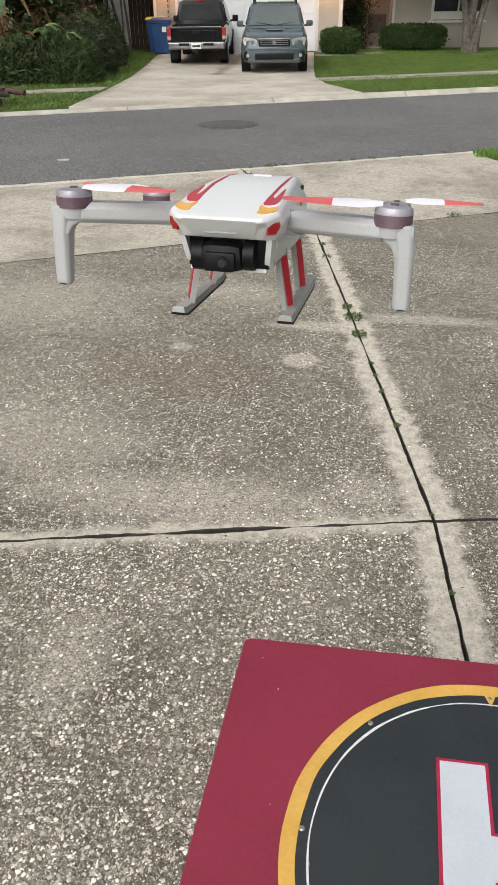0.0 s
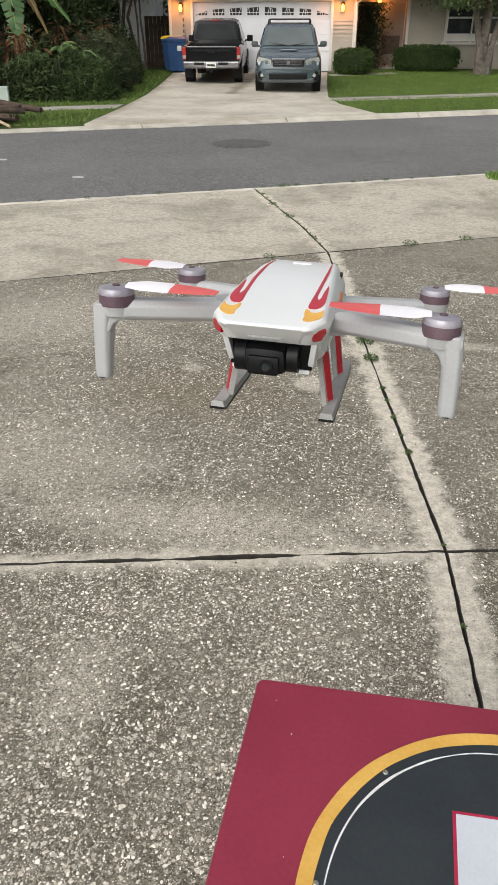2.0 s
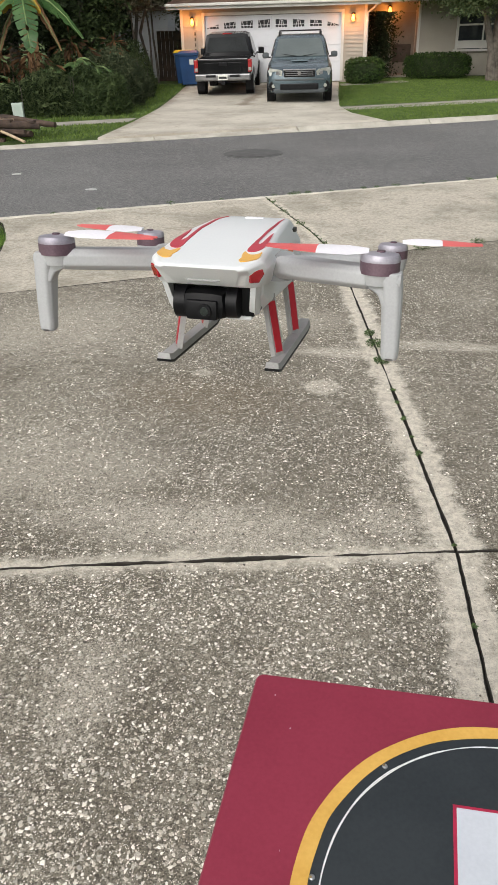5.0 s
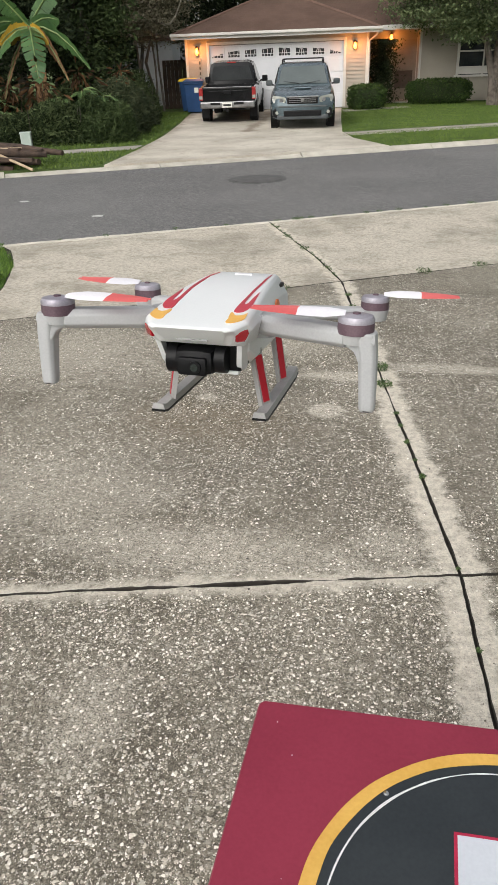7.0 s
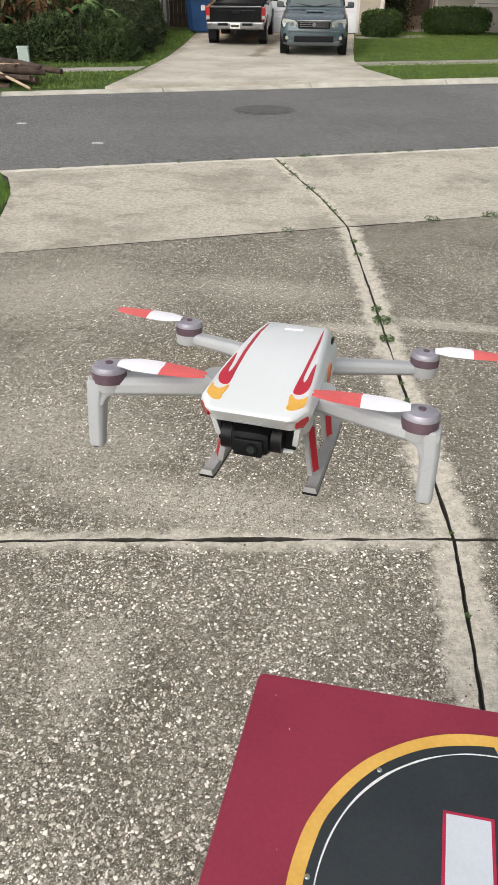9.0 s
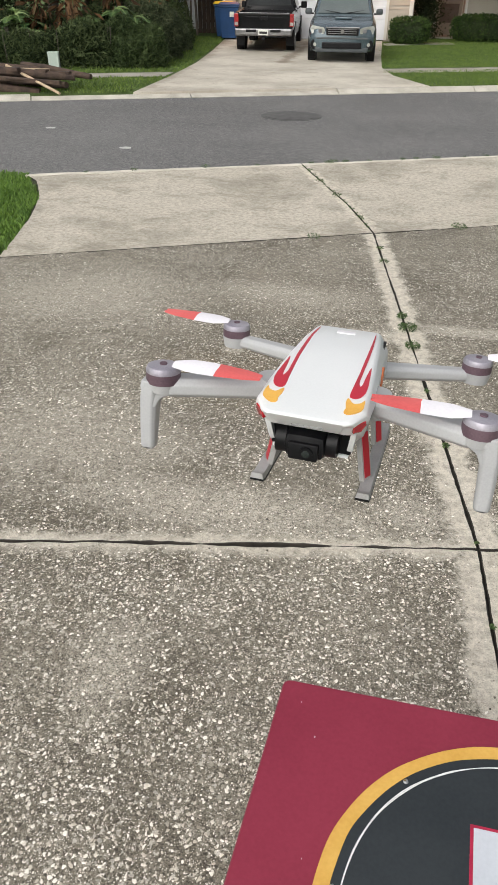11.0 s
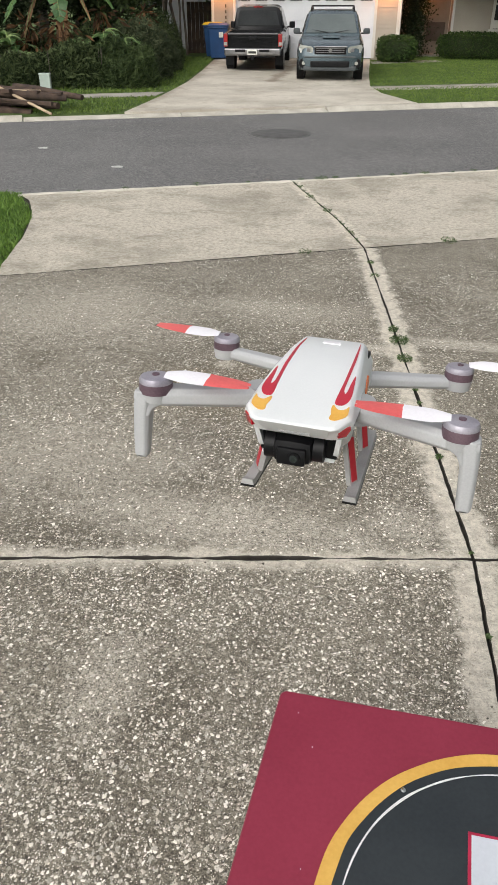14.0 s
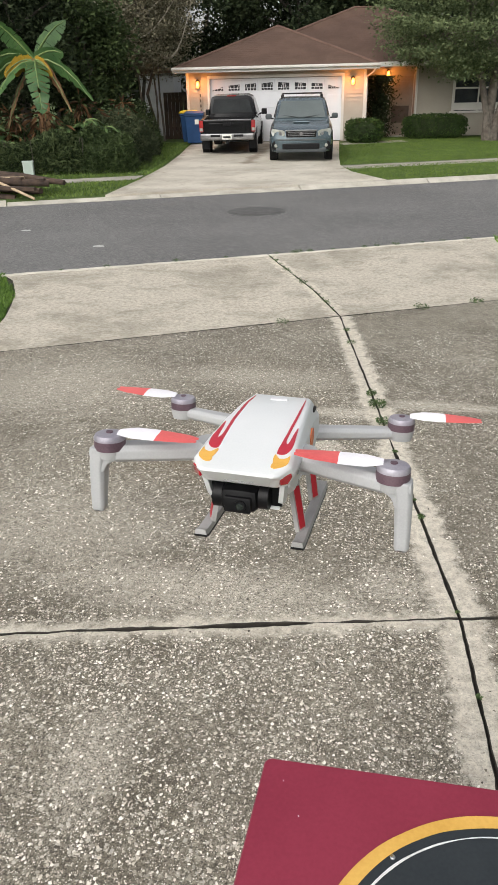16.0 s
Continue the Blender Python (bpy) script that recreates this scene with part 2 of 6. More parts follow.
    base = k.mix(k.math("MULTIPLY", k.step(grain, 0.535, 0.41, 0, 0.92 if weathered else 0.24), clean), base, (0.036, 0.029, 0.020))
    base = k.mix(k.step(grain, 0.53, 0.66, 0, 0.55 if weathered else 0.10), base, (0.52, 0.475, 0.385))
    if weathered:
        base = k.mix(k.math("MULTIPLY", k.step(k.noise(34, 6, 0.78), 0.52, 0.64, 0, 0.62), clean), base, (0.070, 0.058, 0.041))
        base = k.mix(k.step(k.noise(27, 6, 0.78, distortion=0.3), 0.54, 0.66, 0, 0.55), base, (0.56, 0.515, 0.42))
    base = k.mix(k.math("MULTIPLY", dark_c, k.math("MULTIPLY", worn, 0.6 * amt)), base, (0.050, 0.042, 0.032))
    base = k.mix(k.math("MULTIPLY", fine_c, k.math("MULTIPLY", worn, 0.85 * amt)), base, k.mix(tone, (0.42, 0.37, 0.29), (0.72, 0.68, 0.59)))
    base = k.mix(k.math("MULTIPLY", big_c, k.math("MULTIPLY", worn, 0.8 * amt)), base, k.mix(tone2, (0.46, 0.42, 0.34), (0.78, 0.74, 0.66)))
    h = k.math("ADD", k.math("MULTIPLY", grain, 0.9), k.math("SUBTRACT", k.math("MULTIPLY", k.math("MAXIMUM", fine_c, big_c), 0.5), k.math("MULTIPLY", dark_c, 0.6)))
    k.bump(h, 0.005 if weathered else 0.0015)
    return k.done(base, 0.86)


def asphalt():
    k = Nodes("asphalt")
    base = k.mix(k.step(k.noise(0.35, 6, 0.6), 0.35, 0.7), (0.112, 0.111, 0.110), (0.172, 0.170, 0.166))
    base = k.mix(k.step(k.noise(26, 4, 0.7), 0.45, 0.66, 0, 0.85), base, (0.27, 0.262, 0.25))
    base = k.mix(k.step(k.noise(48, 3), 0.50, 0.62, 0, 0.75), base, (0.038, 0.037, 0.036))
    base = k.mix(k.step(k.noise(1.1, 6, 0.7, distortion=1.0), 0.60, 0.75, 0, 0.4), base, (0.052, 0.051, 0.05))
    base = k.mix(k.step(k.noise(90, 3, 0.7), 0.56, 0.68, 0, 0.8), base, (0.34, 0.33, 0.315))
    k.bump(k.noise(140, 3), 0.006)
    return k.done(base, 0.8)


def turf():
    k = Nodes("turf")
    base = k.mix(k.step(k.noise(0.8, 5), 0.35, 0.65), (0.050, 0.092, 0.013), (0.090, 0.138, 0.026))
    base = k.mix(k.step(k.noise(40, 5, 0.7), 0.42, 0.7, 0, 0.8), base, (0.035, 0.062, 0.012))
    base = k.mix(k.step(k.noise(2.6, 5, 0.65), 0.58, 0.74, 0, 0.5), base, (0.16, 0.14, 0.065))
    k.bump(k.noise(90, 5, 0.7), 0.03)
    return k.done(base, 0.95)


def pale_drive():
    """Old pale concrete with brown leaf stains, tyre tracks and a dirty strip between the cars."""
    k = Nodes("pale_drive_concrete")
    base = k.mix(k.step(k.noise(0.55, 6, 0.6), 0.34, 0.66), (0.400, 0.365, 0.300), (0.600, 0.560, 0.480))
    base = k.mix(k.step(k.noise(3.2, 7, 0.72, distortion=0.5), 0.50, 0.70, 0, 0.5), base, (0.27, 0.225, 0.165))
    wob = k.math("MULTIPLY_ADD", k.noise(1.7, 7, 0.75), 1.1, -0.55)
    for a, b, w, amount in (((-4.25, 28.0), (-3.95, 21.2), 0.34, 0.75), ((-6.25, 20.5), (-7.3, 27.8), 0.40, 0.6), ((-5.6, 15.2), (-5.9, 19.0), 0.25, 0.4)):
        base = k.mix(k.step(k.math("ADD", k.line(a, b), wob), w, 0.0, 0, amount), base, (0.17, 0.125, 0.085))
    base = k.mix(k.step(k.math("ADD", k.blot((-5.4, 24.6), 1.1, 1.3), wob), 1.1, 0.2, 0, 0.55), base, (0.085, 0.075, 0.065))
    base = k.mix(k.step(k.noise(22, 5, 0.7), 0.50, 0.70, 0, 0.45), base, (0.30, 0.27, 0.215))
    k.bump(k.noise(70, 4), 0.003)
    return k.done(base, 0.88)


def roof_shingle():
    k = Nodes("shingle")
    base = k.mix(k.step(k.noise(1.1, 5), 0.35, 0.65), (0.080, 0.046, 0.032), (0.114, 0.068, 0.048))
    base = k.mix(k.step(k.noise(30, 4, 0.7), 0.45, 0.7, 0, 0.6), base, (0.085, 0.047, 0.036))
    k.bump(k.noise(60, 3), 0.01)
    return k.done(base, 0.9)


M = {}
M["concrete"] = aggregate_concrete("weathered_aggregate_concrete", True)
M["apron"] = aggregate_concrete("apron_concrete", False)
M["asphalt"] = asphalt()
M["turf"] = turf()
M["shingle"] = roof_shingle()
M["ridge"] = mat("ridge_cap_shingle", (0.12, 0.072, 0.054), (0.16, 0.098, 0.075), 3, 0.9, 0, 0.004, 40)
M["pebble"] = mat("shell_chip", (0.58, 0.53, 0.44), (0.92, 0.88, 0.80), 30, 0.6, 0, 0.001, 400, vary=0.9)
M["pebble_grey"] = mat("grey_stone_chip", (0.070, 0.060, 0.046), (0.34, 0.30, 0.235), 30, 0.7, 0, 0.001, 400, vary=0.9)
M["soil"] = mat("dark_soil", (0.022, 0.019, 0.015), (0.05, 0.043, 0.034), 20, 0.9, 0, 0.004, 200)
M["kerb"] = mat("kerb_concrete", (0.36, 0.335, 0.28), (0.54, 0.51, 0.445), 3, 0.8, 0, 0.003, 90)
M["walkpath"] = mat("path_concrete", (0.24, 0.225, 0.19), (0.38, 0.355, 0.31), 2, 0.85, 0, 0.003, 60)
M["drive2"] = pale_drive()
M["iron"] = mat("cast_iron", (0.075, 0.074, 0.073), (0.115, 0.113, 0.110), 6, 0.7, 0.1, 0.003, 60)
M["paintmark"] = mat("worn_road_paint", (0.35, 0.35, 0.33), (0.62, 0.62, 0.60), 18, 0.7, 0, 0.002, 90)
M["siding"] = mat("vinyl_siding", (0.32, 0.29, 0.235), (0.38, 0.345, 0.285), 1.2, 0.55, 0, 0.002, 40)
M["trimwhite"] = mat("white_trim_paint", (0.54, 0.525, 0.48), (0.63, 0.61, 0.56), 2, 0.45, 0, 0.001, 40)
M["garage_door"] = mat("white_garage_panel", (0.60, 0.615, 0.64), (0.67, 0.685, 0.71), 1.5, 0.4, 0, 0.001, 30)
M["dark_glass"] = mat("dark_window_glass", (0.02, 0.023, 0.026), (0.04, 0.045, 0.05), 3, 0.05, 0, 0, 30, rough2=0.08)
M["shedwhite"] = mat("white_shed_paint", (0.70, 0.71, 0.72), (0.80, 0.81, 0.82), 2, 0.6, 0, 0.001, 30)
M["door_paint"] = mat("beige_door_paint", (0.27, 0.23, 0.185), (0.34, 0.295, 0.24), 2, 0.5, 0, 0.001, 40)
M["screen"] = mat("storm_door_screen", (0.09, 0.072, 0.06), (0.13, 0.105, 0.088), 6, 0.6, 0, 0.001, 200)
M["brass"] = mat("dark_bronze", (0.05, 0.04, 0.03), (0.10, 0.08, 0.05), 12, 0.4, 0.8, 0, 90)
M["lampglow"] = glow_mat("warm_lamp_glass", (1.0, 0.40, 0.07), 3.2)
M["bark"] = mat("grey_bark", (0.080, 0.068, 0.055), (0.19, 0.165, 0.14), 7, 0.9, 0, 0.02, 60)
M["bark_pale"] = mat("pale_lichen_bark", (0.17, 0.155, 0.12), (0.34, 0.31, 0.25), 7, 0.9, 0, 0.01, 60)
M["bark_dark"] = mat("dark_bark", (0.045, 0.037, 0.03), (0.11, 0.095, 0.08), 6, 0.95, 0, 0.02, 60)
M["leaf_dark"] = mat("dark_leaf", (0.011, 0.019, 0.008), (0.042, 0.056, 0.026), 0.7, 0.7, 0, 0, 12, vary=0.6, spec=0.15)
M["leaf_mid"] = mat("mid_leaf", (0.024, 0.040, 0.013), (0.064, 0.092, 0.032), 1.1, 0.65, 0, 0, 12, vary=0.7, spec=0.2)
M["leaf_grey"] = mat("grey_green_leaf", (0.038, 0.052, 0.026), (0.095, 0.112, 0.058), 0.9, 0.7, 0, 0, 12, vary=0.7, spec=0.15)
M["leaf_moss"] = mat("grey_brown_moss_leaf", (0.085, 0.080, 0.050), (0.230, 0.210, 0.145), 0.8, 0.8, 0, 0, 12, vary=0.8, spec=0.1)
M["leaf_hedge"] = mat("hedge_leaf", (0.018, 0.038, 0.009), (0.056, 0.094, 0.022), 2.0, 0.65, 0, 0, 12, vary=0.8, spec=0.2)
M["leaf_weed"] = mat("weed_leaf", (0.028, 0.060, 0.014), (0.082, 0.130, 0.034), 12, 0.5, 0, 0, 90, vary=0.6)
M["leaf_tall"] = mat("tall_weed_leaf", (0.016, 0.028, 0.010), (0.085, 0.112, 0.046), 0.9, 0.7, 0, 0, 12, vary=0.9, spec=0.15)
M["grass"] = mat("grass_blade", (0.052, 0.100, 0.011), (0.135, 0.200, 0.030), 2.0, 0.6, 0, 0, 20, vary=0.6)
M["grass_lush"] = mat("lush_grass_blade", (0.060, 0.130, 0.014), (0.150, 0.260, 0.036), 3.0, 0.55, 0, 0, 20, vary=0.7)
M["leaf_yard"] = mat("yard_tree_leaf", (0.050, 0.074, 0.030), (0.150, 0.185, 0.085), 0.9, 0.65, 0, 0, 12, vary=0.8, spec=0.2)
M["leaf_brown"] = mat("dead_brown_leaf", (0.040, 0.024, 0.013), (0.120, 0.066, 0.032), 1.4, 0.8, 0, 0, 12, vary=0.8, spec=0.1)
M["banana"] = mat("banana_leaf", (0.024, 0.066, 0.018), (0.058, 0.122, 0.034), 2.0, 0.38, 0, 0.004, 25)
M["leaf_broad"] = mat("broad_leaf", (0.030, 0.070, 0.016), (0.075, 0.135, 0.032), 2.0, 0.45, 0, 0.003, 25)
M["banana_rib"] = mat("banana_midrib", (0.11, 0.17, 0.05), (0.17, 0.23, 0.08), 4, 0.45)
M["banana_yellow"] = mat("yellowed_banana_leaf", (0.42, 0.24, 0.02), (0.58, 0.36, 0.04), 3, 0.5)
M["banana_dead"] = mat("dead_banana_leaf", (0.13, 0.065, 0.03), (0.24, 0.13, 0.06), 4, 0.8)
M["deadwood"] = mat("weathered_wood", (0.032, 0.022, 0.017), (0.092, 0.060, 0.043), 5, 0.85, 0, 0.006, 60)
M["pale_wood"] = mat("pale_cut_wood", (0.38, 0.28, 0.18), (0.50, 0.39, 0.26), 6, 0.75, 0, 0.003, 60)
M["binblue"] = mat("blue_bin_plastic", (0.010, 0.050, 0.150), (0.016, 0.070, 0.200), 3, 0.42, 0, 0.001, 90)
M["binyellow"] = mat("yellow_lid_plastic", (0.52, 0.42, 0.02), (0.64, 0.52, 0.04), 3, 0.45, 0, 0.001, 90)
M["utility"] = mat("pale_green_box_paint", (0.36, 0.43, 0.38), (0.46, 0.53, 0.48), 4, 0.5, 0, 0.001, 50)
M["blackpaint"] = mat("black_car_paint", (0.004, 0.004, 0.005), (0.008, 0.008, 0.009), 2, 0.10, 0.0, 0, 60, rough2=0.16, spec=0.30)
M["suvpaint"] = mat("blue_green_grey_car_paint", (0.082, 0.116, 0.134), (0.098, 0.135, 0.155), 2, 0.20, 0.45, 0, 300, coat=0.8)
M["suvdark"] = mat("grey_lower_cladding", (0.045, 0.055, 0.058), (0.065, 0.075, 0.080), 4, 0.45, 0.1, 0, 60)
M["carglass"] = mat("tinted_car_glass", (0.010, 0.012, 0.013), (0.022, 0.025, 0.026), 1.5, 0.05, 0, 0, 20, rough2=0.08, spec=0.10)
# windscreen: base colour lightened to stand in for the sky's reflection
M["windscreen"] = mat("windscreen_painted_sky_sheen", (0.095, 0.112, 0.110), (0.125, 0.144, 0.140), 0.9, 0.04, 0, 0, 20, rough2=0.06, coat=1.0)
M["chrome"] = mat("chrome", (0.20, 0.20, 0.205), (0.34, 0.34, 0.345), 4, 0.26, 1.0, 0, 60)
M["headlamp"] = mat("headlamp_lens", (0.24, 0.25, 0.22), (0.36, 0.37, 0.33), 6, 0.10, 0.0, 0, 60, coat=1.0)
M["taillamp"] = mat("red_tail_lens", (0.24, 0.010, 0.012), (0.36, 0.016, 0.018), 5, 0.12, 0, 0, 60, coat=1.0)
M["tyre"] = mat("tyre_rubber", (0.014, 0.014, 0.014), (0.028, 0.028, 0.028), 10, 0.8, 0, 0.002, 80)
M["rim"] = mat("alloy_rim", (0.38, 0.39, 0.40), (0.50, 0.51, 0.52), 6, 0.3, 0.9, 0, 60)
M["black"] = mat("black_plastic", (0.005, 0.005, 0.006), (0.010, 0.010, 0.011), 20, 0.36, 0, 0, 200, spec=0.18)
M["dronewhite"] = mat("pale_grey_drone_plastic", (0.68, 0.70, 0.705), (0.74, 0.755, 0.76), 12, 0.36, 0, 0.0002, 900)
M["dronegrey"] = mat("mid_grey_drone_plastic", (0.31, 0.315, 0.32), (0.37, 0.375, 0.38), 14, 0.42, 0, 0.0002, 900)
M["armgrey"] = mat("light_grey_arm_plastic", (0.38, 0.385, 0.395), (0.46, 0.465, 0.47), 14, 0.40, 0, 0.0002, 900)
M["lip"] = mat("pale_worn_concrete_lip", (0.50, 0.47, 0.40), (0.72, 0.68, 0.60), 4, 0.85, 0, 0.002, 60)
M["strutgrey"] = mat("printed_strut_grey", (0.29, 0.285, 0.28), (0.40, 0.395, 0.39), 30, 0.5, 0, 0.0003, 900)
M["motor"] = mat("mauve_motor_metal", (0.095, 0.055, 0.075), (0.155, 0.100, 0.122), 40, 0.42, 0.2, 0, 900)
M["motortop"] = mat("silver_motor_cap", (0.27, 0.25, 0.295), (0.40, 0.38, 0.425), 40, 0.35, 0.3, 0, 900)
M["blade"] = mat("white_blade", (0.74, 0.72, 0.76), (0.84, 0.82, 0.86), 20, 0.35, 0, 0, 600)
M["bladered"] = mat("red_blade_tape", (0.62, 0.09, 0.09), (0.74, 0.14, 0.13), 20, 0.4, 0, 0, 600)
M["stickerred"] = mat("crimson_sticker", (0.42, 0.010, 0.028), (0.52, 0.016, 0.038), 40, 0.28, 0, 0, 600)
M["stickeryellow"] = mat("amber_sticker", (0.70, 0.36, 0.05), (0.80, 0.45, 0.08), 40, 0.3, 0, 0, 600)
M["orange"] = mat("orange_disc", (0.66, 0.13, 0.04), (0.80, 0.22, 0.07), 120, 0.4, 0, 0.0003, 900)
M["eye"] = mat("red_sensor_lens", (0.34, 0.008, 0.016), (0.46, 0.012, 0.024), 60, 0.12, 0, 0, 600, coat=1.0)
M["lens"] = mat("camera_lens_glass", (0.012, 0.014, 0.016), (0.03, 0.034, 0.036), 60, 0.04, 0, 0, 600, coat=1.0)
M["label_white"] = mat("white_label", (0.66, 0.67, 0.60), (0.74, 0.75, 0.68), 60, 0.5)
M["ink"] = mat("black_ink", (0.012, 0.012, 0.012), (0.02, 0.02, 0.02), 60, 0.5)
M["padred"] = mat("maroon_table_paint", (0.218, 0.023, 0.046), (0.266, 0.032, 0.060), 3.5, 0.42, 0, 0.0006, 160, spec=0.3)
M["paddark"] = mat("charcoal_pad_paint", (0.021, 0.026, 0.030), (0.033, 0.039, 0.043), 5, 0.42, 0, 0.0006, 160, spec=0.3)
M["padyellow"] = mat("ochre_ring_paint", (0.60, 0.335, 0.060), (0.72, 0.43, 0.10), 9, 0.45, 0, 0.0006, 120)
M["padwhite"] = mat("white_line_paint", (0.62, 0.62, 0.62), (0.80, 0.80, 0.80), 60, 0.5, 0, 0.0004, 220)
M["padletter"] = mat("pale_letter_paint", (0.52, 0.55, 0.60), (0.60, 0.63, 0.68), 7, 0.34, 0, 0.0005, 160)
M["padsmear"] = mat("old_ochre_smear", (0.16, 0.12, 0.05), (0.30, 0.22, 0.09), 60, 0.5, 0, 0.0004, 220)
M["padcrimson"] = mat("crimson_outline_paint", (0.34, 0.010, 0.045), (0.44, 0.018, 0.06), 30, 0.4, 0, 0.0004, 200)

# ---- the ground: street frame (a along the street, b across it) ----
SO, SA = Vector((-1.28, 9.18)), radians(26.5)
ST, SN = Vector((math.cos(SA), math.sin(SA))), Vector((-math.sin(SA), math.cos(SA)))
KERB_B = 6.45


def street(a, b):
    v = SO + ST * a + SN * b
    return v.x, v.y


def across(x, y):
    return (Vector((x, y)) - SO).dot(SN)


def gz(x, y):
    """Height of the ground: level up to the far kerb, then rising to the houses."""
    b = across(x, y)
    if b < KERB_B:
        return -0.035
    return 0.05 + 0.010 * (min(b, 12) - KERB_B) + 0.021 * min(max(0.0, b - 12), 9)


def ground_sheet():
    verts, faces = [], []
    aa = [-900, -300, -120, -60, -30] + [-24 + 1.5 * i for i in range(37)] + [45, 70, 130, 300, 900]
    bb = [-900, -300, -100, -40, -20, -10, -5, -1, 0.02, 3, KERB_B - 0.02, KERB_B, 7, 8, 9, 10, 11, 12, 13, 14, 15, 16, 17, 18, 19, 20, 21, 22, 24, 28, 34, 45, 70, 130, 300, 900]
    for b in bb:
        for a in aa:
            x, y = street(a, b)
            verts.append((x, y, gz(x, y)))
    n = len(aa)
    for j in range(len(bb) - 1):
        for i in range(n - 1):
            k = j * n + i
            faces.append((k, k + 1, k + n + 1, k + n))
    return tagged(raw("ground", verts, faces, M["turf"]), "green lawn and soil under the whole street", "ground", kind="structure")


ground_sheet()


def strip(name, a0, a1, b0, b1, z, material, n=60, wob=0.0, seed=0, thick=0.05):
    rng = random.Random(seed)
    left = [street(a0 + (a1 - a0) * i / n, b0 + rng.uniform(-wob, wob)) for i in range(n + 1)]
    right = [street(a0 + (a1 - a0) * i / n, b1 + rng.uniform(-wob, wob)) for i in range(n + 1)]
    bm = bmesh.new()
    lo = [bm.verts.new((x, y, z - thick)) for x, y in left], [bm.verts.new((x, y, z - thick)) for x, y in right]
    hi = [bm.verts.new((x, y, z)) for x, y in left], [bm.verts.new((x, y, z)) for x, y in right]
    for i in range(n):
        bm.faces.new((hi[0][i], hi[0][i + 1], hi[1][i + 1], hi[1][i]))
        bm.faces.new((lo[0][i], lo[0][i + 1], hi[0][i + 1], hi[0][i]))
        bm.faces.new((hi[1][i], hi[1][i + 1], lo[1][i + 1], lo[1][i]))
    return part(name, bm, material)


tagged(strip("road", -60, 60, 0.0, KERB_B, -0.018, M["asphalt"], 400, 0.012, 3), "worn grey asphalt street with pale aggregate", "road", kind="structure")

# cover and old paint marks in the road
cover = empty("manhole_cover", pose(-2.13, 13.0, -0.016, 0, 0, 20))
tagged(cover, "round dark iron manhole cover set flush in asphalt", "manhole cover")
part("frame", C((0, 0, -0.03), (0, 0, 0.004), 0.52, n=40), M["iron"], cover)
part("lid", C((0, 0, -0.02), (0, 0, 0.010), 0.45, n=40), M["iron"], cover)
for i, (x, y) in enumerate(((-3.76, 9.59), (-5.45, 10.76))):
    bm = bmesh.new()
    rng = random.Random(i)
    loft(bm, [[(x + math.cos(k * 0.524) * 0.085 * rng.uniform(0.7, 1.1), y + math.sin(k * 0.524) * 0.06 * rng.uniform(0.7, 1.1), z) for k in range(12)] for z in (-0.02, -0.011)])
    tagged(part("road_mark", bm, M["paintmark"]), "small worn white survey mark on asphalt", "road mark", "road marks")

# far kerb in cast lengths
kerb = empty("kerb")
tagged(kerb, "pale concrete kerb along the far side of the street", "kerb", kind="structure")
for i in range(-9, 9):
    a0, a1 = i * 3.05 - 0.35, i * 3.05 + 2.68
    low = -4.2 < a0 + 1.5 < 3.6
    h = 0.030 if low else 0.070
    bm = bmesh.new()
    prof = [(KERB_B - 0.07, -0.03), (KERB_B - 0.07, -0.008), (KERB_B - 0.02, -0.002), (KERB_B + 0.05, h - 0.012), (KERB_B + 0.08, h), (KERB_B + 0.17, h + 0.004), (KERB_B + 0.17, -0.03)]
    loft(bm, [[(*street(a, b), z) for b, z in prof] for a in (a0, (a0 + a1) / 2, a1)])
    part("kerb_stone", bm, M["kerb"], kerb)


# ---- near driveway: slabs with worn edges ----
def along(line, y):
    for (x0, y0), (x1, y1) in zip(line, line[1:]):
        if y0 <= y <= y1:
            return x0 + (x1 - x0) * (y - y0) / (y1 - y0)
    return line[-1][0]


def rough_line(a, b, step, amp, seed):
    rng = random.Random(seed)
    n = max(2, int(math.dist(a, b) / step))
    dx, dy = (b[0] - a[0]) / n, (b[1] - a[1]) / n
    ln = math.hypot(dx, dy)
    out, w = [], 0.0
    for i in range(n + 1):
        w = 0.75 * w + rng.uniform(-amp, amp)
        k = 0 if i in (0, n) else w
        out.append((a[0] + dx * i - dy / ln * k, a[1] + dy * i + dx / ln * k))
    return out


def path(pts, step, amp, seed):
    out = []
    for i, (a, b) in enumerate(zip(pts, pts[1:])):
        out += rough_line(a, b, step, amp, seed + i)[:-1]
    return out + [pts[-1]]


def inset(pts, d):
    """Moves an outline inwards; counter-clockwise outlines."""
    n, out = len(pts), []
    for i in range(n):
        a, b = Vector(pts[i - 2 if i > 1 else i - 2 + n]), Vector(pts[(i + 2) % n])
        t = (b - a).normalized()
        out.append((pts[i][0] - t.y * d, pts[i][1] + t.x * d))
    return out


